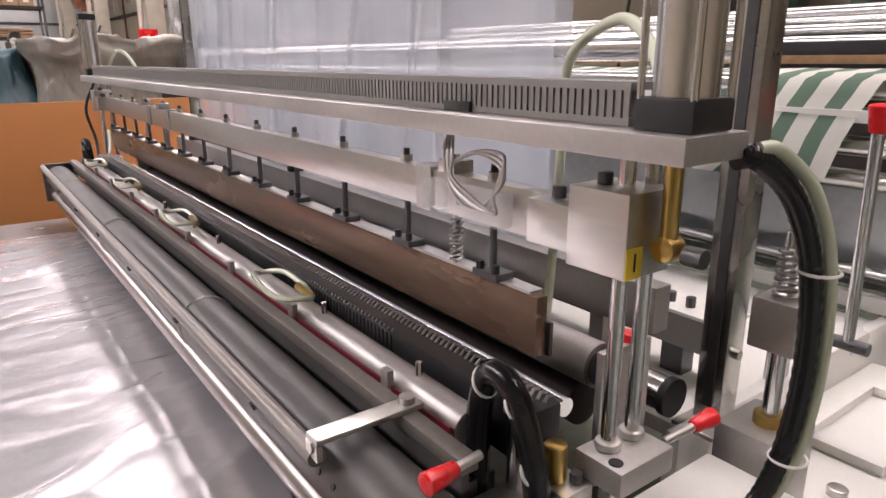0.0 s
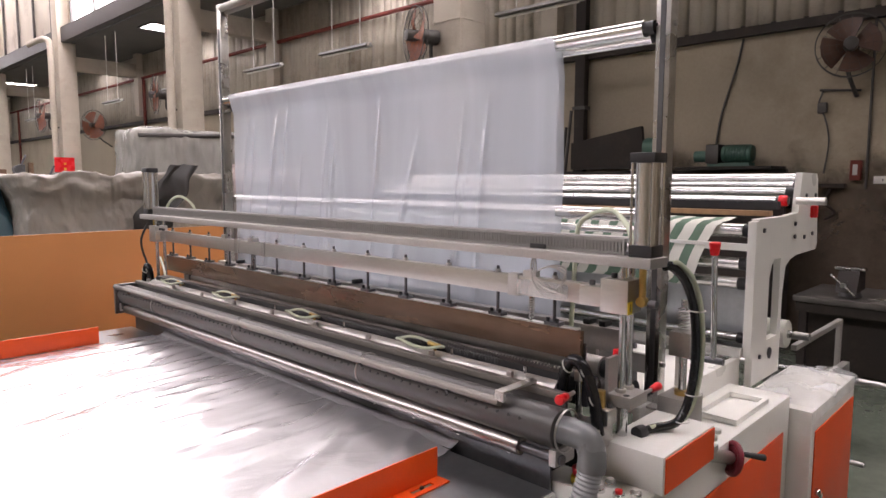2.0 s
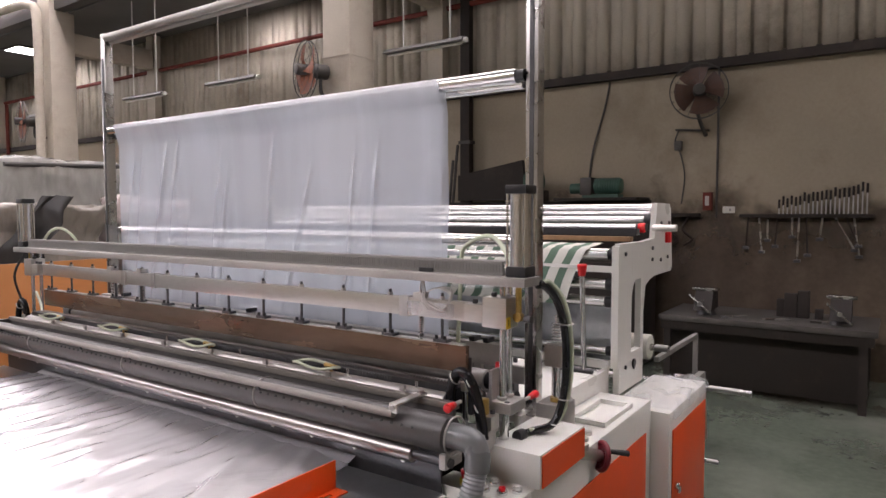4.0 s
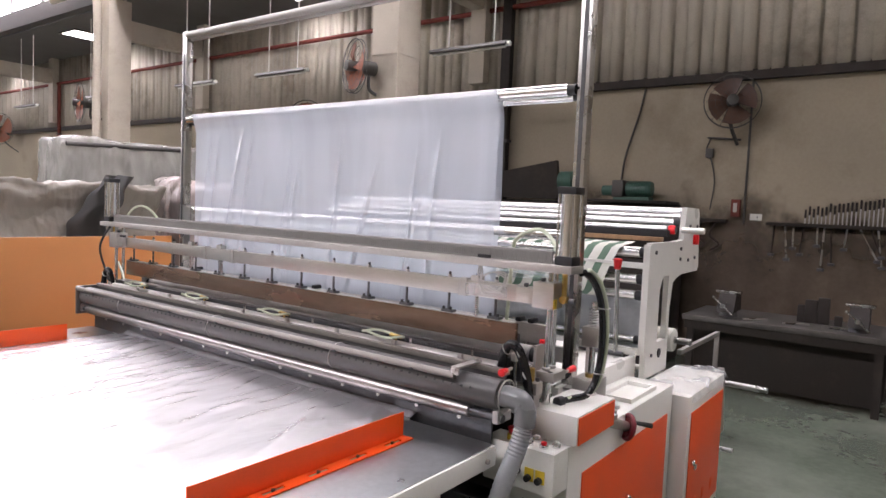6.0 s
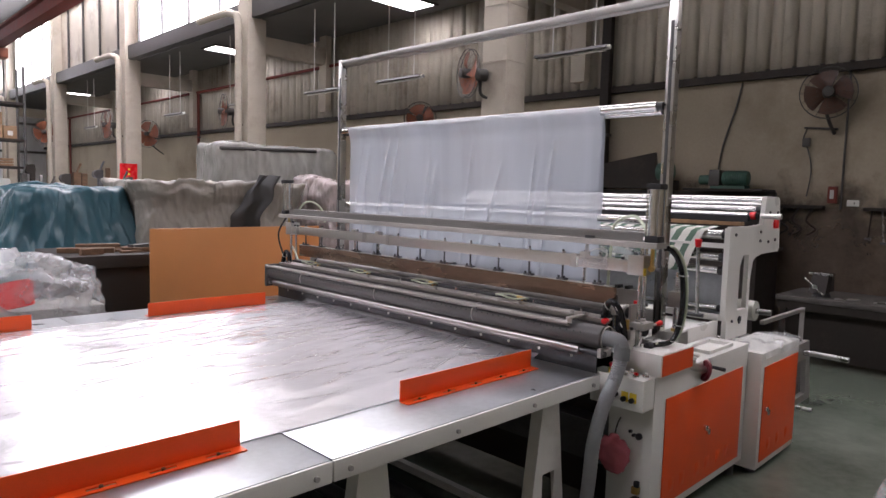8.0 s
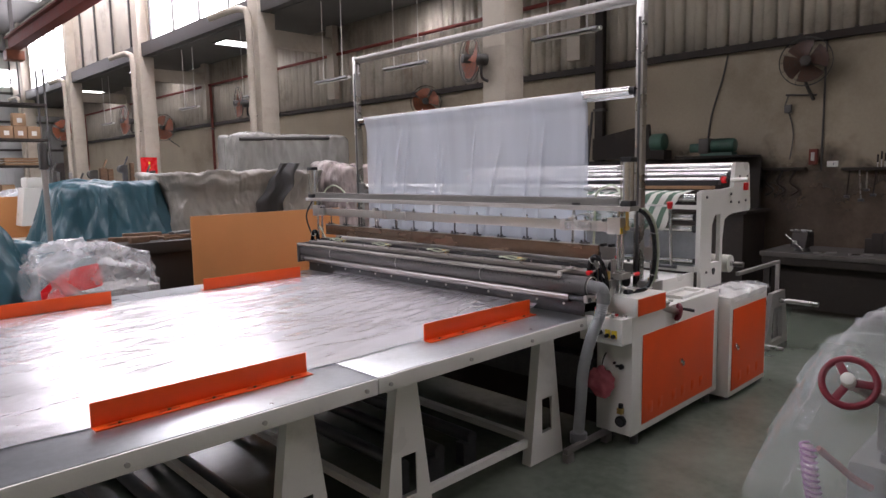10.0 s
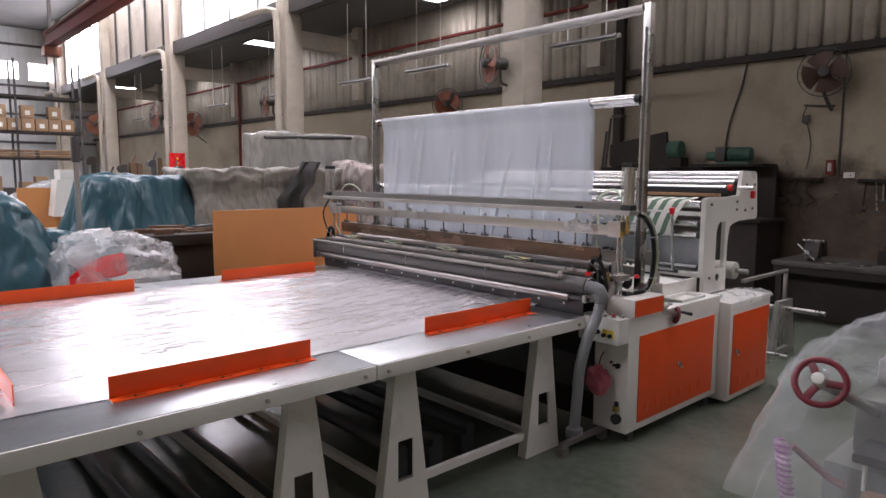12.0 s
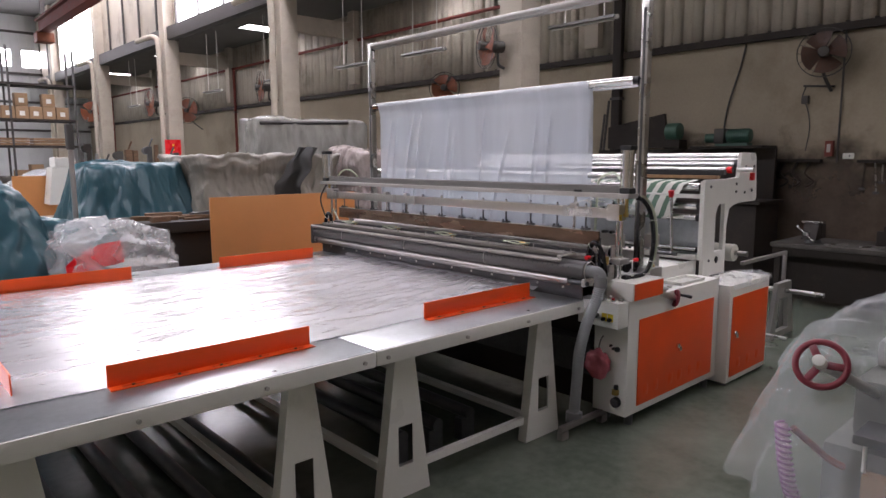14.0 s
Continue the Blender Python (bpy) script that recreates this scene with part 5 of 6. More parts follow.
part("hose", tube(B(), spline([(0.06, 0.07, 1.41), (0.085, 0.10, 1.483), (0.13, 0.19, 1.53), (0.17, 0.31, 1.487), (0.19, 0.34, 1.40), (0.19, 0.35, 1.2), (0.18, 0.35, 1.065)], 10), 0.008, 10), "hose", ho)
ho2 = thing("air_hose", "grey air hose arched over the far beam end", "hose", (0.1, 3.1, 1.4))
part("hose", tube(B(), spline([(0.05, 3.18, 1.42), (0.07, 3.12, 1.50), (0.09, 3.02, 1.52), (0.12, 2.93, 1.46), (0.13, 2.9, 1.36)], 8), 0.008, 8), "hose", ho2)
ho3 = thing("air_hose", "thin black and clear hoses at the far cylinder", "hose", (0.0, 3.2, 0.9))
part("hose", tube(B(), spline([(0.0, 3.27, 1.38), (-0.05, 3.30, 1.25), (-0.03, 3.27, 1.1), (-0.06, 3.1, 0.98), (-0.1, 2.95, 1.02)], 8), 0.007, 8), "black", ho3)
part("hose", tube(B(), spline([(0.02, 3.2, 1.15), (0.0, 3.1, 1.08), (-0.04, 3.0, 1.02), (-0.08, 2.9, 1.015)], 8), 0.007, 8), "hose", ho3)
bag = thing("pink_bag", "pink plastic bag hung at the cabinet foot", "bag", (-0.12, 0.1, 0.3))
bm = B()
bmesh.ops.create_icosphere(bm, subdivisions=4, radius=1.0)
for v in bm.verts:
    q = 1 + 0.25 * noise.noise(v.co * 2.2) + 0.1 * noise.noise(v.co * 6)
    v.co = Vector((-0.125 + 0.05 * v.co.x * q, 0.09 + 0.08 * v.co.y * q, 0.385 + 0.09 * v.co.z * q))
M["pink"] = film_mat("pink_bag_film", (0.62, 0.16, 0.20), 0.85, 0.2, bump=0.6, scale=8, dist=0.02, alpha_var=0.1)
part("bag_film", bm, "pink", bag, angle=180)
part("hanger", tube(B(), spline([(-0.12, 0.09, 0.46), (-0.10, 0.09, 0.52), (-0.068, 0.09, 0.55)], 4), 0.004, 6), "black", bag)

# ---- workbench corner at the wall ----
bench = thing("workbench", "dark steel workbench with a worn top against the wall", "workbench", (4.7, 0.0, 0))
part("benchtop", box(B(), 4.25, 5.1, -0.86, 0.82, 0.63, 0.68, 0.005), "benchtop", bench)
part("front_panel", box(B(), 4.42, 4.45, -0.8, 0.78, 0.05, 0.62), "darkbrown", bench)
for y in (-0.8, 0.72):
    for x in (4.29, 5.0):
        part("leg", box(B(), x, x + 0.06, y, y + 0.06, 0, 0.629), "darkbrown", bench)
part("apron", box(B(), 4.27, 4.30, -0.84, 0.8, 0.55, 0.629), "darkbrown", bench)


def vise(y, label):
    t = thing("bench_vise", label, "vise", (4.5, y, 0.68), "bench vises")
    part("base", rod(B(), (4.5, y, 0.68), (4.5, y, 0.73), 0.09, 18, r2=0.07, bevel=0.006), "darksteel", t)
    part("body", prism(B(), [(4.52, 0.73), (4.66, 0.73), (4.64, 0.90), (4.54, 0.90)], y - 0.07, y + 0.07), "darkbrown", t)
    part("front_jaw", prism(B(), [(4.34, 0.73), (4.49, 0.73), (4.51, 0.90), (4.42, 0.90)], y - 0.075, y + 0.075), "darkbrown", t)
    part("jaw_plate", box(B(), 4.43, 4.52, y - 0.11, y + 0.11, 0.9005, 0.925, 0.006), "steel", t)
    part("screw", rod(B(), (4.22, y, 0.80), (4.345, y, 0.80), 0.018, 14), "steel", t)
    part("handle", rod(B(), (4.24, y - 0.09, 0.72), (4.24, y + 0.09, 0.88), 0.008, 10), "steel", t)


vise(0.46, "old bench vise with a dull red screw")
vise(-0.60, "heavy dark bench vise bolted to the workbench")
for k, (y, h, w) in enumerate(((-0.12, 0.22, 0.03), (-0.2, 0.30, 0.05), (-0.30, 0.34, 0.045), (-0.42, 0.12, 0.03))):
    solo("tool_holder", box(B(), 4.7, 4.78, y - w, y + w, 0.68, 0.68 + h * 0.7, 0.004), "darkbrown", "dark tool holder standing on the workbench", "tool holder", group="tool holders")
for (a, b) in (((4.35, 0.30, 0.69), (4.5, 0.12, 0.69)), ((4.4, -0.02, 0.69), (4.5, -0.22, 0.69)), ((4.45, -0.38, 0.69), (4.5, -0.55, 0.69))):
    solo("steel_bar", rod(B(), a, b, 0.008, 8), "steel", "loose steel bar lying on the workbench", "bar", group="loose bars")
rack = thing("tool_rack", "dark steel tool rack on the plaster wall", "tool rack", (WX - 0.06, -0.2, 1.55))
part("rail", box(B(), WX - 0.11, WX - 0.003, -0.79, 0.38, 1.555, 1.59, 0.002), "darkbrown", rack)
random.seed(8)
for k in range(21):
    y = 0.02 - k * 0.037
    h = 0.06 + 0.007 * k + random.uniform(-0.015, 0.02)
    t = thing("file_tool", "file with a dark handle standing in the rack", "hand tool", (WX - 0.06, y, 1.592), "files in the rack")
    part("blade", box(B(), WX - 0.065, WX - 0.055, y - 0.006, y + 0.006, 1.5905, 1.592 + h, 0.001), "alu_dull", t)
    part("handle", rod(B(), (WX - 0.06, y, 1.592 + h), (WX - 0.06, y, 1.592 + h + 0.09), 0.010, 8, bevel=0.002), "darkbrown", t)
for k, (y, l, dy) in enumerate(((0.30, 0.30, 0.02), (0.20, 0.34, -0.03), (0.12, 0.22, 0.0), (0.03, 0.28, 0.02), (-0.10, 0.18, 0.0), (-0.16, 0.42, 0.01), (-0.22, 0.36, -0.02), (-0.36, 0.20, 0.02), (-0.47, 0.30, -0.16), (-0.56, 0.26, -0.1), (-0.62, 0.36, -0.05))):
    t = thing("hanging_tool", "worn hand tool hung under the rack", "hand tool", (WX - 0.05, y, 1.55 - l), "tools under the rack")
    part("shank", rod(B(), (WX - 0.06, y, 1.553), (WX - 0.05, y + dy, 1.55 - l), 0.009, 8), "steel" if k % 3 else "darkbrown", t)
    part("jaw", box(B(), WX - 0.075, WX - 0.035, y + dy - 0.03, y + dy + 0.03, 1.53 - l, 1.56 - l, 0.006), "darksteel", t)
rk = thing("tool_rack", "dark bar with hanging clamps on the wall", "tool rack", (WX - 0.06, 1.0, 1.5))
part("rail", box(B(), WX - 0.1, WX - 0.003, 0.78, 1.6, 1.56, 1.60, 0.002), "darkbrown", rk)
for y in (0.9, 1.05, 1.2, 1.35):
    part("clamp", tube(B(), spline([(WX - 0.05, y, 1.56), (WX - 0.07, y + 0.05, 1.42), (WX - 0.06, y - 0.05, 1.32), (WX - 0.06, y + 0.04, 1.25)], 5), 0.014, 7), "darkbrown", rk)
sw = thing("wall_switch", "brown switch box with a conduit on the wall", "switch", (WX - 0.03, 0.72, 1.62))
part("switch_box", box(B(), WX - 0.07, WX - 0.003, 0.66, 0.75, 1.63, 1.82, 0.006), "redpipe", sw)
part("cover", box(B(), WX - 0.075, WX - 0.0705, 0.685, 0.725, 1.68, 1.78), "alu_dull", sw)
part("conduit", rod(B(), (WX - 0.02, 0.62, 1.55), (WX - 0.02, 0.62, 3.11), 0.012, 8), "girder", sw)
so = thing("wall_socket", "small white wall socket", "socket", (WX - 0.01, 0.5, 1.6))
part("plate", box(B(), WX - 0.02, WX - 0.003, 0.44, 0.56, 1.60, 1.67, 0.003), "paper", so)
part("pin_hole", box(B(), WX - 0.022, WX - 0.0203, 0.48, 0.49, 1.625, 1.645), "ink", so)
cb = thing("wall_cable", "dark cable running slantwise up the wall", "cable", (WX - 0.02, 1.9, 2.0))
part("cable", tube(B(), spline([(WX - 0.02, 2.05, 1.85), (WX - 0.02, 2.0, 2.3), (WX - 0.02, 1.86, 2.8), (WX - 0.02, 1.8, 3.10)], 8), 0.012, 6), "girder", cb)
cb = thing("wall_cable", "thin cables hanging on the wall by the fan", "cable", (WX - 0.02, 0.95, 2.0))
part("bracket", rod(B(), (WX - 0.04, 0.70, 2.47), (WX - 0.04, 1.05, 2.50), 0.012, 8), "fandark", cb)
part("cable", tube(B(), spline([(WX - 0.03, 1.02, 2.5), (WX - 0.03, 1.06, 2.35), (WX - 0.03, 1.0, 2.25), (WX - 0.03, 0.95, 2.0), (WX - 0.03, 0.98, 1.7)], 8), 0.008, 6), "girder", cb)
part("plug", box(B(), WX - 0.06, WX - 0.01, 0.98, 1.06, 2.28, 2.38, 0.01), "fandark", cb)

# dark machinery along the wall, with a green motor
mach = thing("old_machine", "dark brown old machine standing along the wall", "machine", (5.1, 2.2, 0))
part("body", box(B(), 4.75, 5.45, 1.2, 3.2, 0.0, 1.05, 0.02), "darkbrown", mach)
part("back_board", box(B(), 5.35, 5.4, 1.25, 3.9, 1.05, 1.74, 0.004), "darkbrown", mach)
part("top_plate", box(B(), 4.7, 5.45, 1.15, 3.25, 1.051, 1.09, 0.004), "darkbrown", mach)
part("motor_shelf", box(B(), 5.05, 5.5, 1.3, 2.25, 1.741, 1.77, 0.003), "darkbrown", mach)
part("guard", prism(B(), [(2.72, 1.76), (3.7, 1.76), (3.7, 2.08), (2.78, 2.24)], 5.3, 5.36, 'x'), "darkbrown", mach, "slanted dark brown guard plate")
mo = thing("electric_motor", "green electric motor with cooling ribs", "motor", (5.3, 1.8, 1.77))
part("housing", rod(B(), (5.3, 1.55, 1.90), (5.3, 1.85, 1.90), 0.085, 22, bevel=0.012), "green", mo)
for k in range(9):
    part("rib", rod(B(), (5.3, 1.58 + 0.028 * k, 1.90), (5.3, 1.587 + 0.028 * k, 1.90), 0.094, 18), "green", mo)
part("gearbox", box(B(), 5.2, 5.4, 1.86, 2.0, 1.80, 2.0, 0.02), "fandark", mo)
part("pulley", rod(B(), (5.3, 2.0, 1.88), (5.3, 2.14, 1.88), 0.06, 18), "green", mo)
part("foot", box(B(), 5.22, 5.38, 1.56, 1.98, 1.7705, 1.81), "green", mo)
mo2 = thing("electric_motor", "small dark green motor on the old machine", "motor", (5.3, 2.6, 1.77))
part("housing", rod(B(), (5.25, 2.50, 1.98), (5.25, 2.68, 1.98), 0.12, 20, bevel=0.01), "green", mo2)
part("stand", box(B(), 5.2, 5.42, 2.48, 2.72, 1.742, 1.87), "darkbrown", mo2)
for y, z in ((3.95, 2.5), (4.02, 2.3), (4.6, 2.2)):
    solo("long_bar", rod(B(), (5.3, y, 0.0), (5.52, y - 0.1, z), 0.02, 8), "fandark", "long dark bar leaning on the wall", "bar", group="leaning bars")

# ---- tan board beyond the table ----
bd = thing("tan_board", "tan fibreboard sheet standing behind the table", "board", (0.3, 4.6, 0.2))
part("sheet", box(B(), -0.6, 1.22, 4.58, 4.60, 0.22, 1.225, 0.002), "board", bd)
for x in (-0.4, 1.0):
    part("prop", box(B(), x, x + 0.05, 4.605, 4.66, 0.0, 1.1), "wood", bd)
    part("prop_foot", box(B(), x, x + 0.05, 4.665, 4.95, 0.0, 0.04), "wood", bd)


# ---- covered machines ----
def ridge(p):
    return 1 - 2 * abs(noise.noise(p))


def facet(p, s):
    """Crumpled cells, each a tilted plane, with sharp creases between them."""
    q = noise.voronoi(p * s)[1][0]
    return (p * s - q).dot(noise.noise_vector(q * 3.71 + Vector((9, 4, 2))))


def drape(label, x0, x1, y0, y1, top, material, seed, flare=0.1, hem=0.02, res=64, sag=0.05, bunch=0.0, fold=0.1, crisp=1.0, drop=0.75, fine=1.0):
    """A cover thrown over a machine: crumpled top, soft shoulders and folded skirts down to the floor."""
    cx, cy, hx, hy = (x0 + x1) / 2, (y0 + y1) / 2, (x1 - x0) / 2, (y1 - y0) / 2

    def f(u, v):
        a = 2 * math.pi * u
        c, s = math.cos(a), math.sin(a)
        k = 1 / (abs(c) ** 6 + abs(s) ** 6) ** (1 / 6)
        ex, ey = k * c, k * s
        if v < 0.35:
            q = v / 0.35
            d = 0.0
        else:
            q = 1.0
            d = (v - 0.35) / 0.65
        px, py = cx + hx * ex * q, cy + hy * ey * q
        edge = Vector((ex * hx * 2.2, ey * hy * 2.2, seed))
        w = ridge(edge + Vector((0, 0, d * 0.9))) * 0.6 + ridge(edge * 2.3 + Vector((d, 0, 4 + d * 1.6))) * 0.4
        out = flare * d + fold * w * min(1, d * 2.2)
        px += out * ex
        py += out * ey
        z = top + sag * noise.noise(Vector((px * 1.5, py * 1.5, seed))) + 0.035 * ridge(Vector((px * 4, py * 4, seed))) * (1 - d)
        z -= 0.05 * q ** 8
        if bunch:
            g = math.exp(-((v - 0.36) / 0.06) ** 2)
            r = ridge(Vector((px * 1.3, py * 1.3, z * 9 + v * 32 + seed))) + 0.4 * ridge(Vector((px * 4.0, py * 4.0, v * 50 + seed)))
            z += bunch * g * (0.7 + 0.5 * r)
            px += bunch * 1.4 * g * (0.5 + 0.5 * r) * ex
            py += bunch * 1.4 * g * (0.5 + 0.5 * r) * ey
        z = max(hem, z - (top - hem) * d)
        p = Vector((px, py, z + seed))
        pf = Vector((px, py, z * drop + seed))
        n = noise.noise_vector(p * 3) * 0.03 + Vector((ex, ey, 0.3)) * (crisp * (0.07 * facet(pf, 2.2) + 0.07 * facet(pf, 4.5)) + fine * (0.03 * facet(pf, 10.0) + 0.010 * facet(p, 22.0)))
        return Vector((px, py, max(hem, z))) + n * (0.3 + 0.7 * q) * (1 if z > hem + 0.02 else 0)
    bm = sheet(B(), res * 5, res, f)
    bmesh.ops.remove_doubles(bm, verts=bm.verts, dist=0.0005)
    t = thing("covered_machine", label, "covered machine", (cx, cy, 0.0))
    part("cover", bm, material, t, angle=180)
    part("machine_body", box(B(), x0 + 0.15, x1 - 0.15, y0 + 0.15, y1 - 0.15, 0.0, top - 0.2, 0.02), "benchtop", t)
    return t


drape("machine under a grey crumpled tarpaulin bunched along its top", 0.12, 2.2, 6.45, 7.9, 1.62, "greywrap", 1.0, bunch=0.085, sag=0.02, fold=0.07, res=90, crisp=0.35, drop=0.4, fine=1.3)
bm = sheet(B(), 16, 30, lambda u, v: (0.95 + 0.25 * v * (1 - v) + 0.42 * u * (1 - 0.2 * v) + 0.5 * v * v + 0.09 * noise.noise(Vector((u * 2, v * 4, 7))), 6.30 - 0.05 * math.sin(math.pi * v) + 0.025 * math.sin(u * 9 + v * 4) - 0.05 * (1 - v), 0.95 + 0.84 * v + 0.03 * noise.noise(Vector((u * 3, v * 5, 2)))))
solo("dark_cloth", bm, "tarpdark", "dark cloth hanging over the grey tarpaulin", "cloth", angle=180, at=(1.3, 6.3, 0.95))
drape("machine under a shiny blue plastic sheet", -1.15, 0.02, 6.8, 8.0, 1.56, "bluewrap", 3.0, flare=0.22, fold=0.13, crisp=0.55, drop=0.22)
drape("low pile under blue plastic sheeting", -3.3, -2.3, 4.2, 5.4, 1.36, "bluewrap", 6.0, flare=0.35, sag=0.12, fold=0.13, crisp=0.55, drop=0.22)
drape("low heap of blue plastic sheet by the pole", -2.5, -1.8, 4.6, 5.3, 1.06, "bluewrap", 8.0, flare=0.25, sag=0.12, fold=0.12, crisp=0.55, drop=0.22)
t = drape("tall machine under dusty clear plastic", 1.95, 4.35, 8.5, 9.4, 2.34, "beigewrap", 11.0, flare=0.05, sag=0.06, fold=0.07, crisp=0.35, drop=0.3)
part("roller_bar", rod(B(), (2.0, 8.5, 2.24), (3.8, 8.5, 2.30), 0.03, 14), "girder", t, "dark roller bar under the plastic")
drape("machine with a pinkish plastic cover behind the gantry", 2.6, 3.3, 6.3, 7.4, 1.78, "pinkwrap", 14.0, flare=0.08, sag=0.15, fold=0.1)
bagw = thing("wrapped_part", "clear plastic bag over a red machine part", "plastic bag", (-1.65, 4.0, 0))
core = B()
box(core, -2.05, -1.25, 3.75, 4.25, 0.0, 0.72, 0.02)
part("stand", core, "duct", bagw)
bm = B()
sheet(bm, 20, 12, lambda u, v: (-2.16 + 0.44 * u, 3.67 + 0.05 * v + 0.05 * u, 0.60 + 0.18 * v + 0.20 * u + 0.04 * math.sin(u * 4)))
bmesh.ops.solidify(bm, geom=bm.faces[:], thickness=0.05)
part("red_guard", bm, "red", bagw, "curved red guard plate")
bm = B()
bmesh.ops.create_icosphere(bm, subdivisions=6, radius=1.0)
for v in bm.verts:
    d = v.co.normalized()
    k = 1 / (abs(d.x) ** 2.6 + abs(d.y) ** 2.6 + abs(d.z) ** 2.6) ** (1 / 2.6)
    q = k * (1.12 + 0.12 * ridge(d * 1.3 + Vector((4, 0, 0))) + 0.46 * facet(d, 1.9) + 0.10 * facet(d, 4.0))
    v.co = Vector((-1.73 + 0.41 * d.x * q, 4.0 + 0.33 * d.y * q, max(0.5, 0.74 + (0.30 - 0.06 * d.x) * d.z * q)))
part("bag_film", bm, "clear", bagw, angle=180)

# stone slab with timber
pl = thing("cast_table", "dark cast iron table with timber blocks on it", "table", (-0.6, 5.3, 0))
part("base", box(B(), -1.15, 0.3, 5.0, 5.9, 0.0, 0.84, 0.02), "darkbrown", pl)
part("top_slab", box(B(), -1.2, 0.35, 4.95, 5.95, 0.841, 0.96, 0.01), "darkbrown", pl)
random.seed(5)
for k in range(12):
    x, y, l = random.uniform(-0.95, 0.1), random.uniform(5.05, 5.6), random.uniform(0.15, 0.5)
    h, w = random.uniform(0.02, 0.06), random.uniform(0.02, 0.05)
    tm = thing("timber_block", "rough brown timber offcut on the cast table", "timber", (x, y, 0.961), "timber offcuts")
    bm = box(B(), -l / 2, l / 2, -w, w, 0.0, h, 0.004)
    bm.transform(Matrix.Translation((x, y, 0.961)) @ Matrix.Rotation(random.uniform(-0.5, 0.5), 4, 'Z'))
    part("block", bm, "oldwood" if k % 4 else "darksteel", tm)
# pole with switch box
po = thing("switch_pole", "grey steel pole with a switch box at its top", "pole", (-1.72, 5.2, 0))
part("pole", rod(B(), (-1.72, 5.2, 0.0), (-1.72, 5.2, 1.75), 0.025, 16), "alu_dull", po)
part("switch_box", box(B(), -1.755, -1.685, 5.165, 5.235, 1.72, 1.97, 0.01), "girder", po)
part("foot", rod(B(), (-1.72, 5.2, 0.0), (-1.72, 5.2, 0.02), 0.12, 20), "darksteel", po)

# ---- distance ----
sg = thing("red_sign", "small red notice on the far column with yellow writing bars", "sign", (3.3, 16.4, 1.55))
part("bracket", box(B(), 3.38, 3.48, 16.13, 17.0, 1.75, 1.8), "girder", sg)
part("panel", box(B(), 3.07, 3.49, 16.1, 16.125, 1.57, 2.15), "red", sg)
for k in range(3):
    part("writing_bar", box(B(), 3.26, 3.31, 16.093, 16.099, 1.74 + 0.12 * k, 1.79 + 0.12 * k), "yellow", sg)
sh = thing("storage_rack", "tall dark steel storage rack at the far end", "shelf", (0.6, 19.0, 0))
for z in (0.9, 1.95, 2.66, 3.6):
    part("shelf", box(B(), -1.6, 1.6, 18.6, 19.4, z, z + 0.06), "darkbrown", sh)
for x in (-1.6, 0.0, 1.55):
    for y in (18.6, 19.35):
        part("upright", box(B(), x, x + 0.05, y, y + 0.05, 0, 4.6), "girder", sh)
random.seed(3)
for k in range(6):
    x = 0.0 + 0.32 * k - 0.5
    for r in range(1 if k % 2 else 2):
        t = thing("carton", "brown cardboard carton with a pale label on the rack", "carton", (x, 18.8, 2.72 + 0.34 * r), "cartons")
        part("box", box(B(), x, x + 0.3, 18.65, 18.95, 2.722 + 0.34 * r, 3.05 + 0.34 * r, 0.004), "carton", t)
        part("label", box(B(), x + 0.09, x + 0.21, 18.644, 18.649, 2.80 + 0.34 * r, 2.92 + 0.34 * r), "paper", t)
for k in range(9):
    z = 2.02 + 0.07 * (k // 3)
    solo("board", box(B(), -1.3 + 0.9 * (k % 3), -0.5 + 0.9 * (k % 3), 18.62, 19.2, z, z + 0.05, 0.003), "wood" if k % 2 else "carton", "brown boards stacked on the rack", "board", group="stacked boards")
for k in range(8):
    x = -1.4 + 0.36 * k
    solo("carton", box(B(), x, x + 0.3, 18.7, 19.1, 0.965, 1.2 + 0.15 * (k % 3), 0.004), "carton" if k % 3 else "benchtop", "dusty carton on the lower shelf", "carton", group="cartons")
car = thing("parked_car", "white estate car parked at the far end of the hall", "car", (1.0, 15.4, 0))
prof = [(-1.2, 0.35), (3.0, 0.35), (3.05, 0.8), (2.2, 0.95), (1.6, 1.36), (0.0, 1.42), (-0.7, 1.05), (-1.2, 0.9)]
bm = prism(B(), prof, 14.6, 16.2)
bmesh.ops.bevel(bm, geom=bm.edges[:], offset=0.06, segments=3, affect='EDGES')
part("body", bm, "carpaint", car)
part("side_window", prism(B(), [(-0.5, 1.0), (1.9, 0.98), (1.5, 1.3), (0.1, 1.35)], 14.585, 14.597), "glass", car)
for x in (-0.5, 2.2):
    w = part("wheel", rod(B(), (x, 14.58, 0.3), (x, 14.8, 0.3), 0.3, 24, bevel=0.03), "black", car)
    part("rim", rod(B(), (x, 14.565, 0.3), (x, 14.579, 0.3), 0.19, 20), "alu", w)
bg = thing("white_machine", "white machine tower before a tan board", "machine", (-0.6, 10.2, 0))
part("tower", prism(B(), [(-0.98, 0.9), (-0.42, 0.9), (-0.48, 1.5), (-0.9, 1.5)], 10.0, 10.4), "white", bg)
part("head", box(B(), -0.86, -0.55, 10.0, 10.4, 1.501, 1.66, 0.02), "paper", bg)
part("rear_board", box(B(), -1.4, 0.2, 10.41, 10.45, 0.7, 1.36), "board", bg, "tan board behind the tower")
part("base", box(B(), -1.5, 0.3, 9.9, 10.6, 0.0, 0.699, 0.02), "white", bg)
part("eye_hole", box(B(), -0.72, -0.64, 9.985, 9.998, 1.05, 1.2), "darksteel", bg)
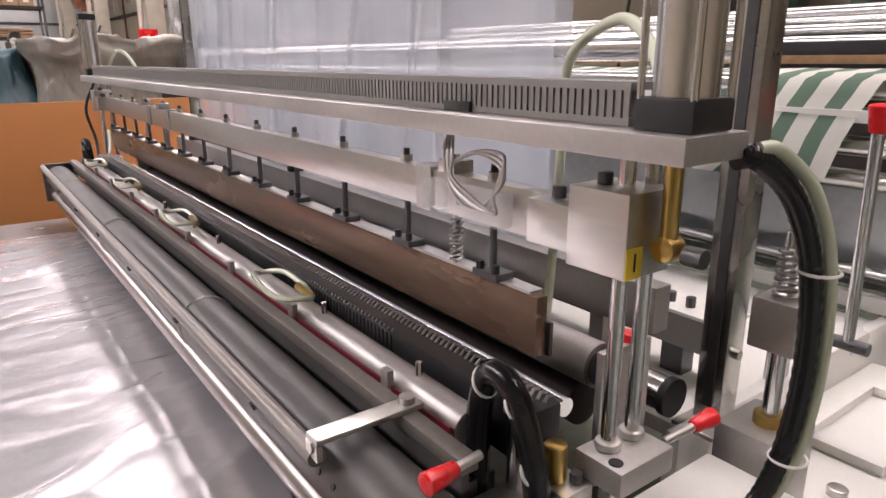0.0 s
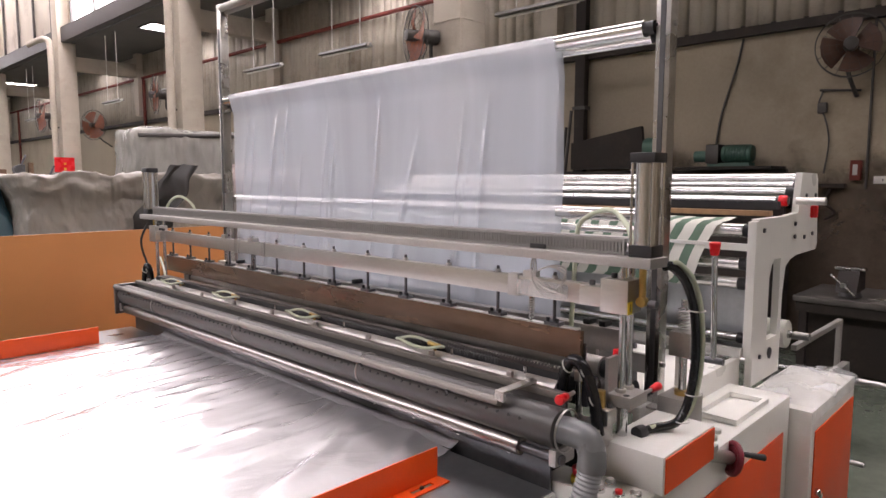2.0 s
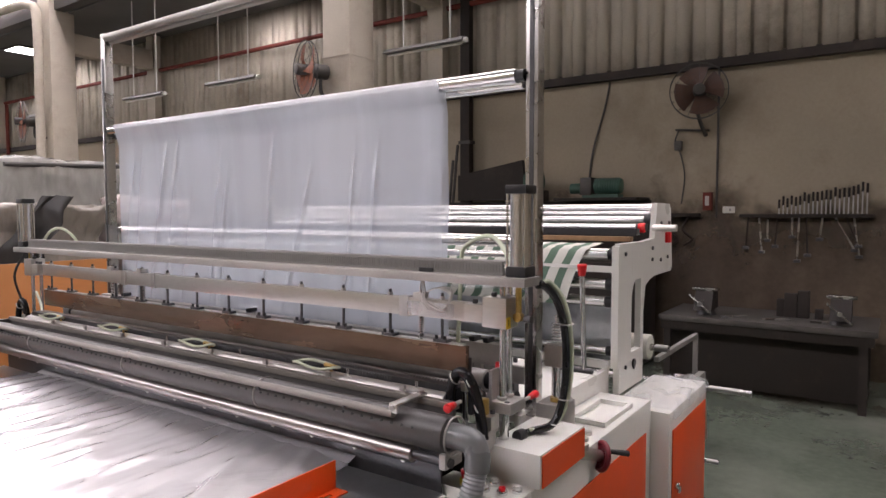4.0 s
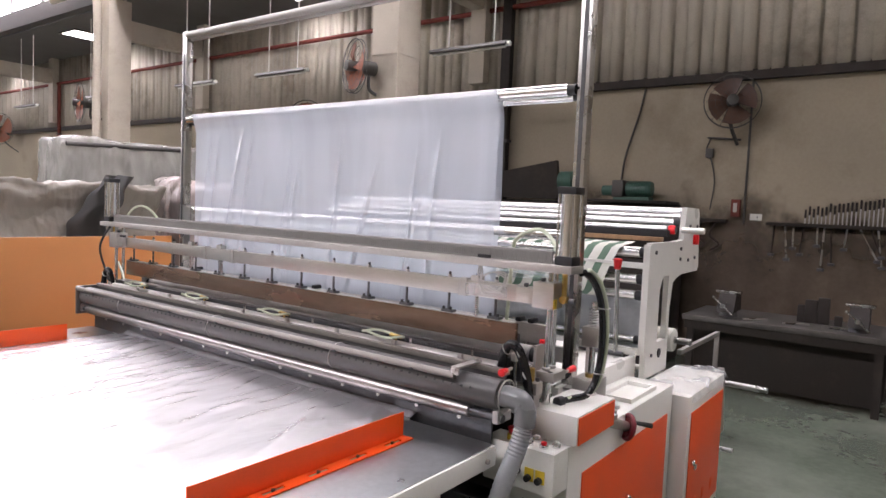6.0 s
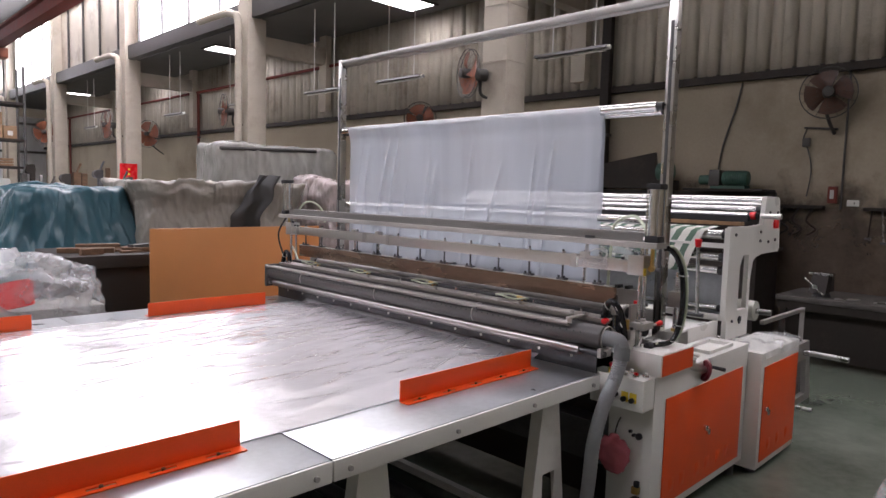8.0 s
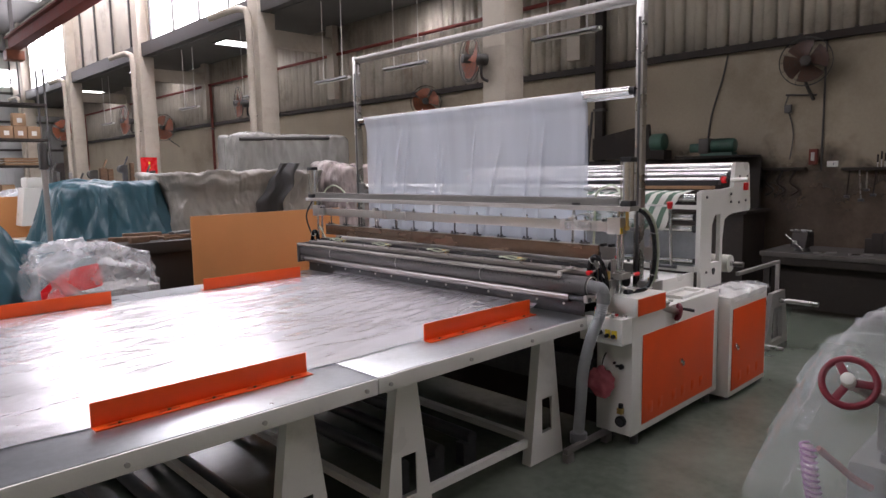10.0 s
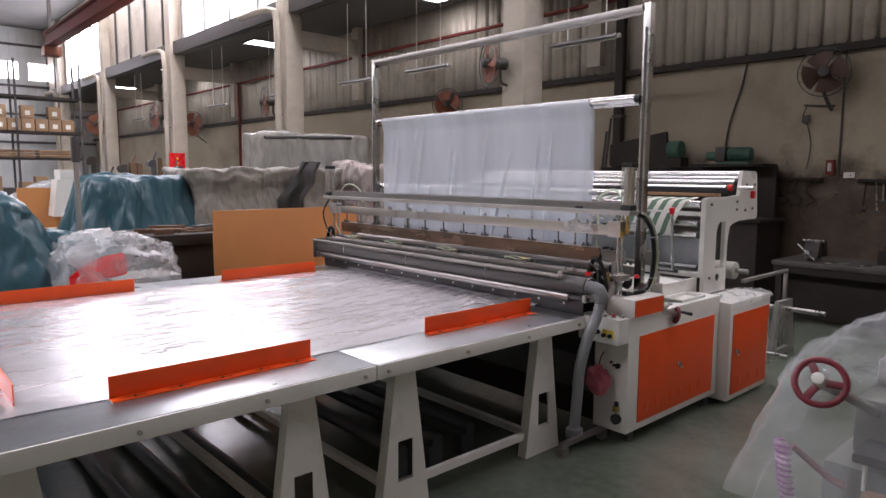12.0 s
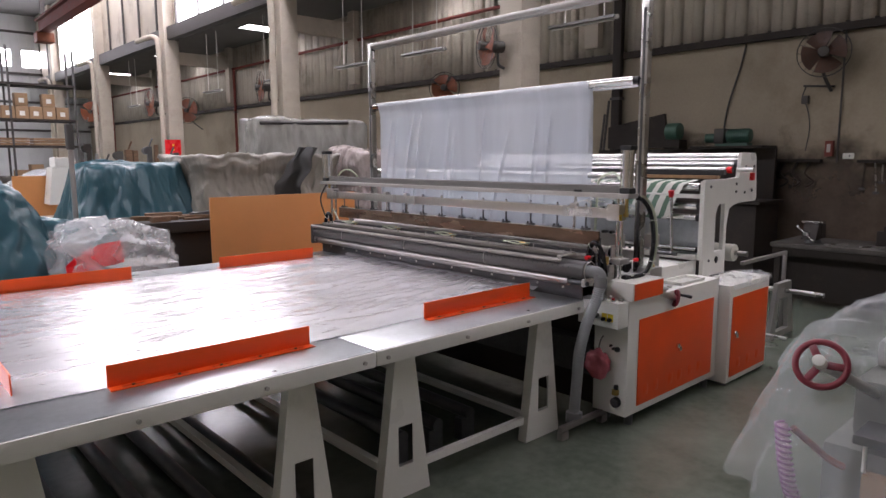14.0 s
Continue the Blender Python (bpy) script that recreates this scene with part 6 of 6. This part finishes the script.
dk = thing("spare_machinery", "dark clutter of machine parts on a far bench", "machine parts", (1.5, 13.6, 0))
part("bench", box(B(), 0.3, 2.7, 13.4, 13.9, 0.0, 0.9, 0.01), "darkbrown", dk)
random.seed(11)
for k in range(15):
    x, w, h = 0.34 + 0.155 * k, random.uniform(0.04, 0.14), random.uniform(0.55, 1.15)
    bm = box(B(), x, x + w, 13.45, 13.45 + w, 0.901, 0.9 + h, 0.01)
    if k % 3 == 0:
        rod(bm, (x + w / 2, 13.5, 0.9 + h), (x + w / 2 + 0.08, 13.5, 1.08 + h), 0.02, 8)
    if k % 4 == 1:
        rod(bm, (x, 13.44, 0.8 + h), (x, 13.60, 0.8 + h), 0.09, 14)
    part("machine_part", bm, random.choice(["girder", "darkbrown", "darksteel", "fandark", "oldwood", "duct"]), dk)
cr = thing("crane_beam", "red-brown crane runway beam high in the hall", "crane", (1.85, 18, 5.9))
for z0, z1, w in ((5.72, 5.78, 0.16), (5.78, 6.12, 0.05), (6.12, 6.18, 0.16)):
    part("flange" if w > 0.1 else "web", box(B(), 1.85 - w, 1.85 + w, 13.0, 23.4, z0, z1, 0.008), "redpipe", cr)
part("end_truck", box(B(), 1.6, 2.1, 22.7, 23.2, 5.4, 5.7, 0.02), "fanorange", cr, "orange end truck")
part("hanger", box(B(), 1.8, 1.9, 22.9, 23.0, 6.19, ROOF), "girder", cr)
part("hanger", box(B(), 1.8, 1.9, 14.0, 14.1, 6.19, ROOF), "girder", cr)

# ---- wrapped machine beside the walkway ----
wr = thing("wrapped_machine", "small machine under a milky plastic cover with a red handwheel", "wrapped machine", (-0.1, -1.6, 0))
part("body", box(B(), -0.60, 0.6, -1.95, -1.30, 0.0, 0.50, 0.03), "machinegrey", wr, "grey painted machine base")
part("upper_body", box(B(), -0.46, 0.6, -1.9, -1.36, 0.501, 0.74, 0.03), "machinegrey", wr)
part("headstock", box(B(), -0.25, 0.35, -1.85, -1.38, 0.741, 0.86, 0.02), "duct", wr)
part("shaft", rod(B(), (-0.86, -1.362, 0.879), (-0.38, -1.45, 0.66), 0.02, 16), "alu", wr)
part("dark_recess", box(B(), -0.606, -0.601, -1.72, -1.60, 0.25, 0.45), "darksteel", wr)
part("slide_plate", box(B(), -0.66, -0.461, -1.66, -1.42, 0.54, 0.58, 0.01), "darksteel", wr)
part("side_box", box(B(), -0.66, -0.601, -1.56, -1.46, 0.33, 0.43, 0.008), "carton", wr, "pale brown block on the machine front")
part("guide_rod", rod(B(), (-0.63, -1.46, 0.43), (-0.63, -1.46, 0.539), 0.008, 10), "paper", wr)
part("top_knob", rod(B(), (0.30, -1.36, 0.935), (0.30, -1.36, 1.0), 0.035, 18, bevel=0.006), "black", wr, "black knob poking out on top")
handwheel(wr, (-0.87, -1.36, 0.884), (-0.80, -0.15, 0.42), 0.082, 0.012, "maroon")
part("grip_nut", rod(B(), (-0.88, -1.361, 0.889), (-0.93, -1.37, 0.915), 0.022, 18, bevel=0.006), "paper", wr, "pale hub nut")
part("bellows", tube(B(), [(-0.80 - 0.04 * math.sin(q * 0.03), -1.22 - 0.0008 * q, 0.60 - 0.0034 * q) for q in range(80)], 0.021, 10, ribs=0.1), "coilpink", wr, "pale pink bellows")
part("coil_spring", tube(B(), [(-0.80 - 0.04 * math.sin(q * 0.006) + 0.025 * math.cos(q * 0.21), -1.22 - 0.00016 * q + 0.025 * math.sin(q * 0.21), 0.60 - 0.00068 * q) for q in range(400)], 0.0052, 6), "coilpurple", wr, "purple coil spring round the bellows")
part("lever", tube(B(), spline([(-0.78, -1.25, 0.585), (-0.74, -1.30, 0.53), (-0.70, -1.36, 0.47), (-0.66, -1.40, 0.44)], 5), 0.014, 8), "redpipe", wr, "dark red lever")


def cover(u, v):
    a = 2 * math.pi * u
    c, s = math.cos(a), math.sin(a)
    ex = 5 - 2.6 * max(0, v - 0.3) / 0.7
    k = 1 / (abs(c) ** ex + abs(s) ** ex) ** (1 / ex)
    q = min(1, v / 0.3)
    d = max(0, (v - 0.3) / 0.7)
    w = ridge(Vector((c * 2.2, s * 2.2, 5.0))) + 0.5 * ridge(Vector((c * 5, s * 5, 1.0 + 0.8 * d)))
    x = -0.07 + (0.74 + (0.14 if c < 0 else 0.12) * d ** 0.8 + 0.06 * w * d) * k * c * q
    y = -1.58 + (0.39 + 0.27 * d ** 0.85 + 0.06 * w * d) * k * s * q
    z = 0.955 - 0.03 * max(0, -c * q - 0.15) - 0.03 * q ** 4 - d * (0.60 + 0.06 * w)
    p = Vector((x, y, z * 0.45))
    n = Vector((c, s, 0.6)) * (0.10 * facet(p, 2.1) + 0.035 * facet(p, 5.0) + 0.012 * facet(p, 12.0))
    return Vector((x, y, z)) + n * (0.25 + 0.75 * q)


bm = sheet(B(), 220, 70, cover)
bmesh.ops.remove_doubles(bm, verts=bm.verts, dist=0.0005)
part("plastic_cover", bm, "milky", wr, "milky creased plastic cover", angle=180)
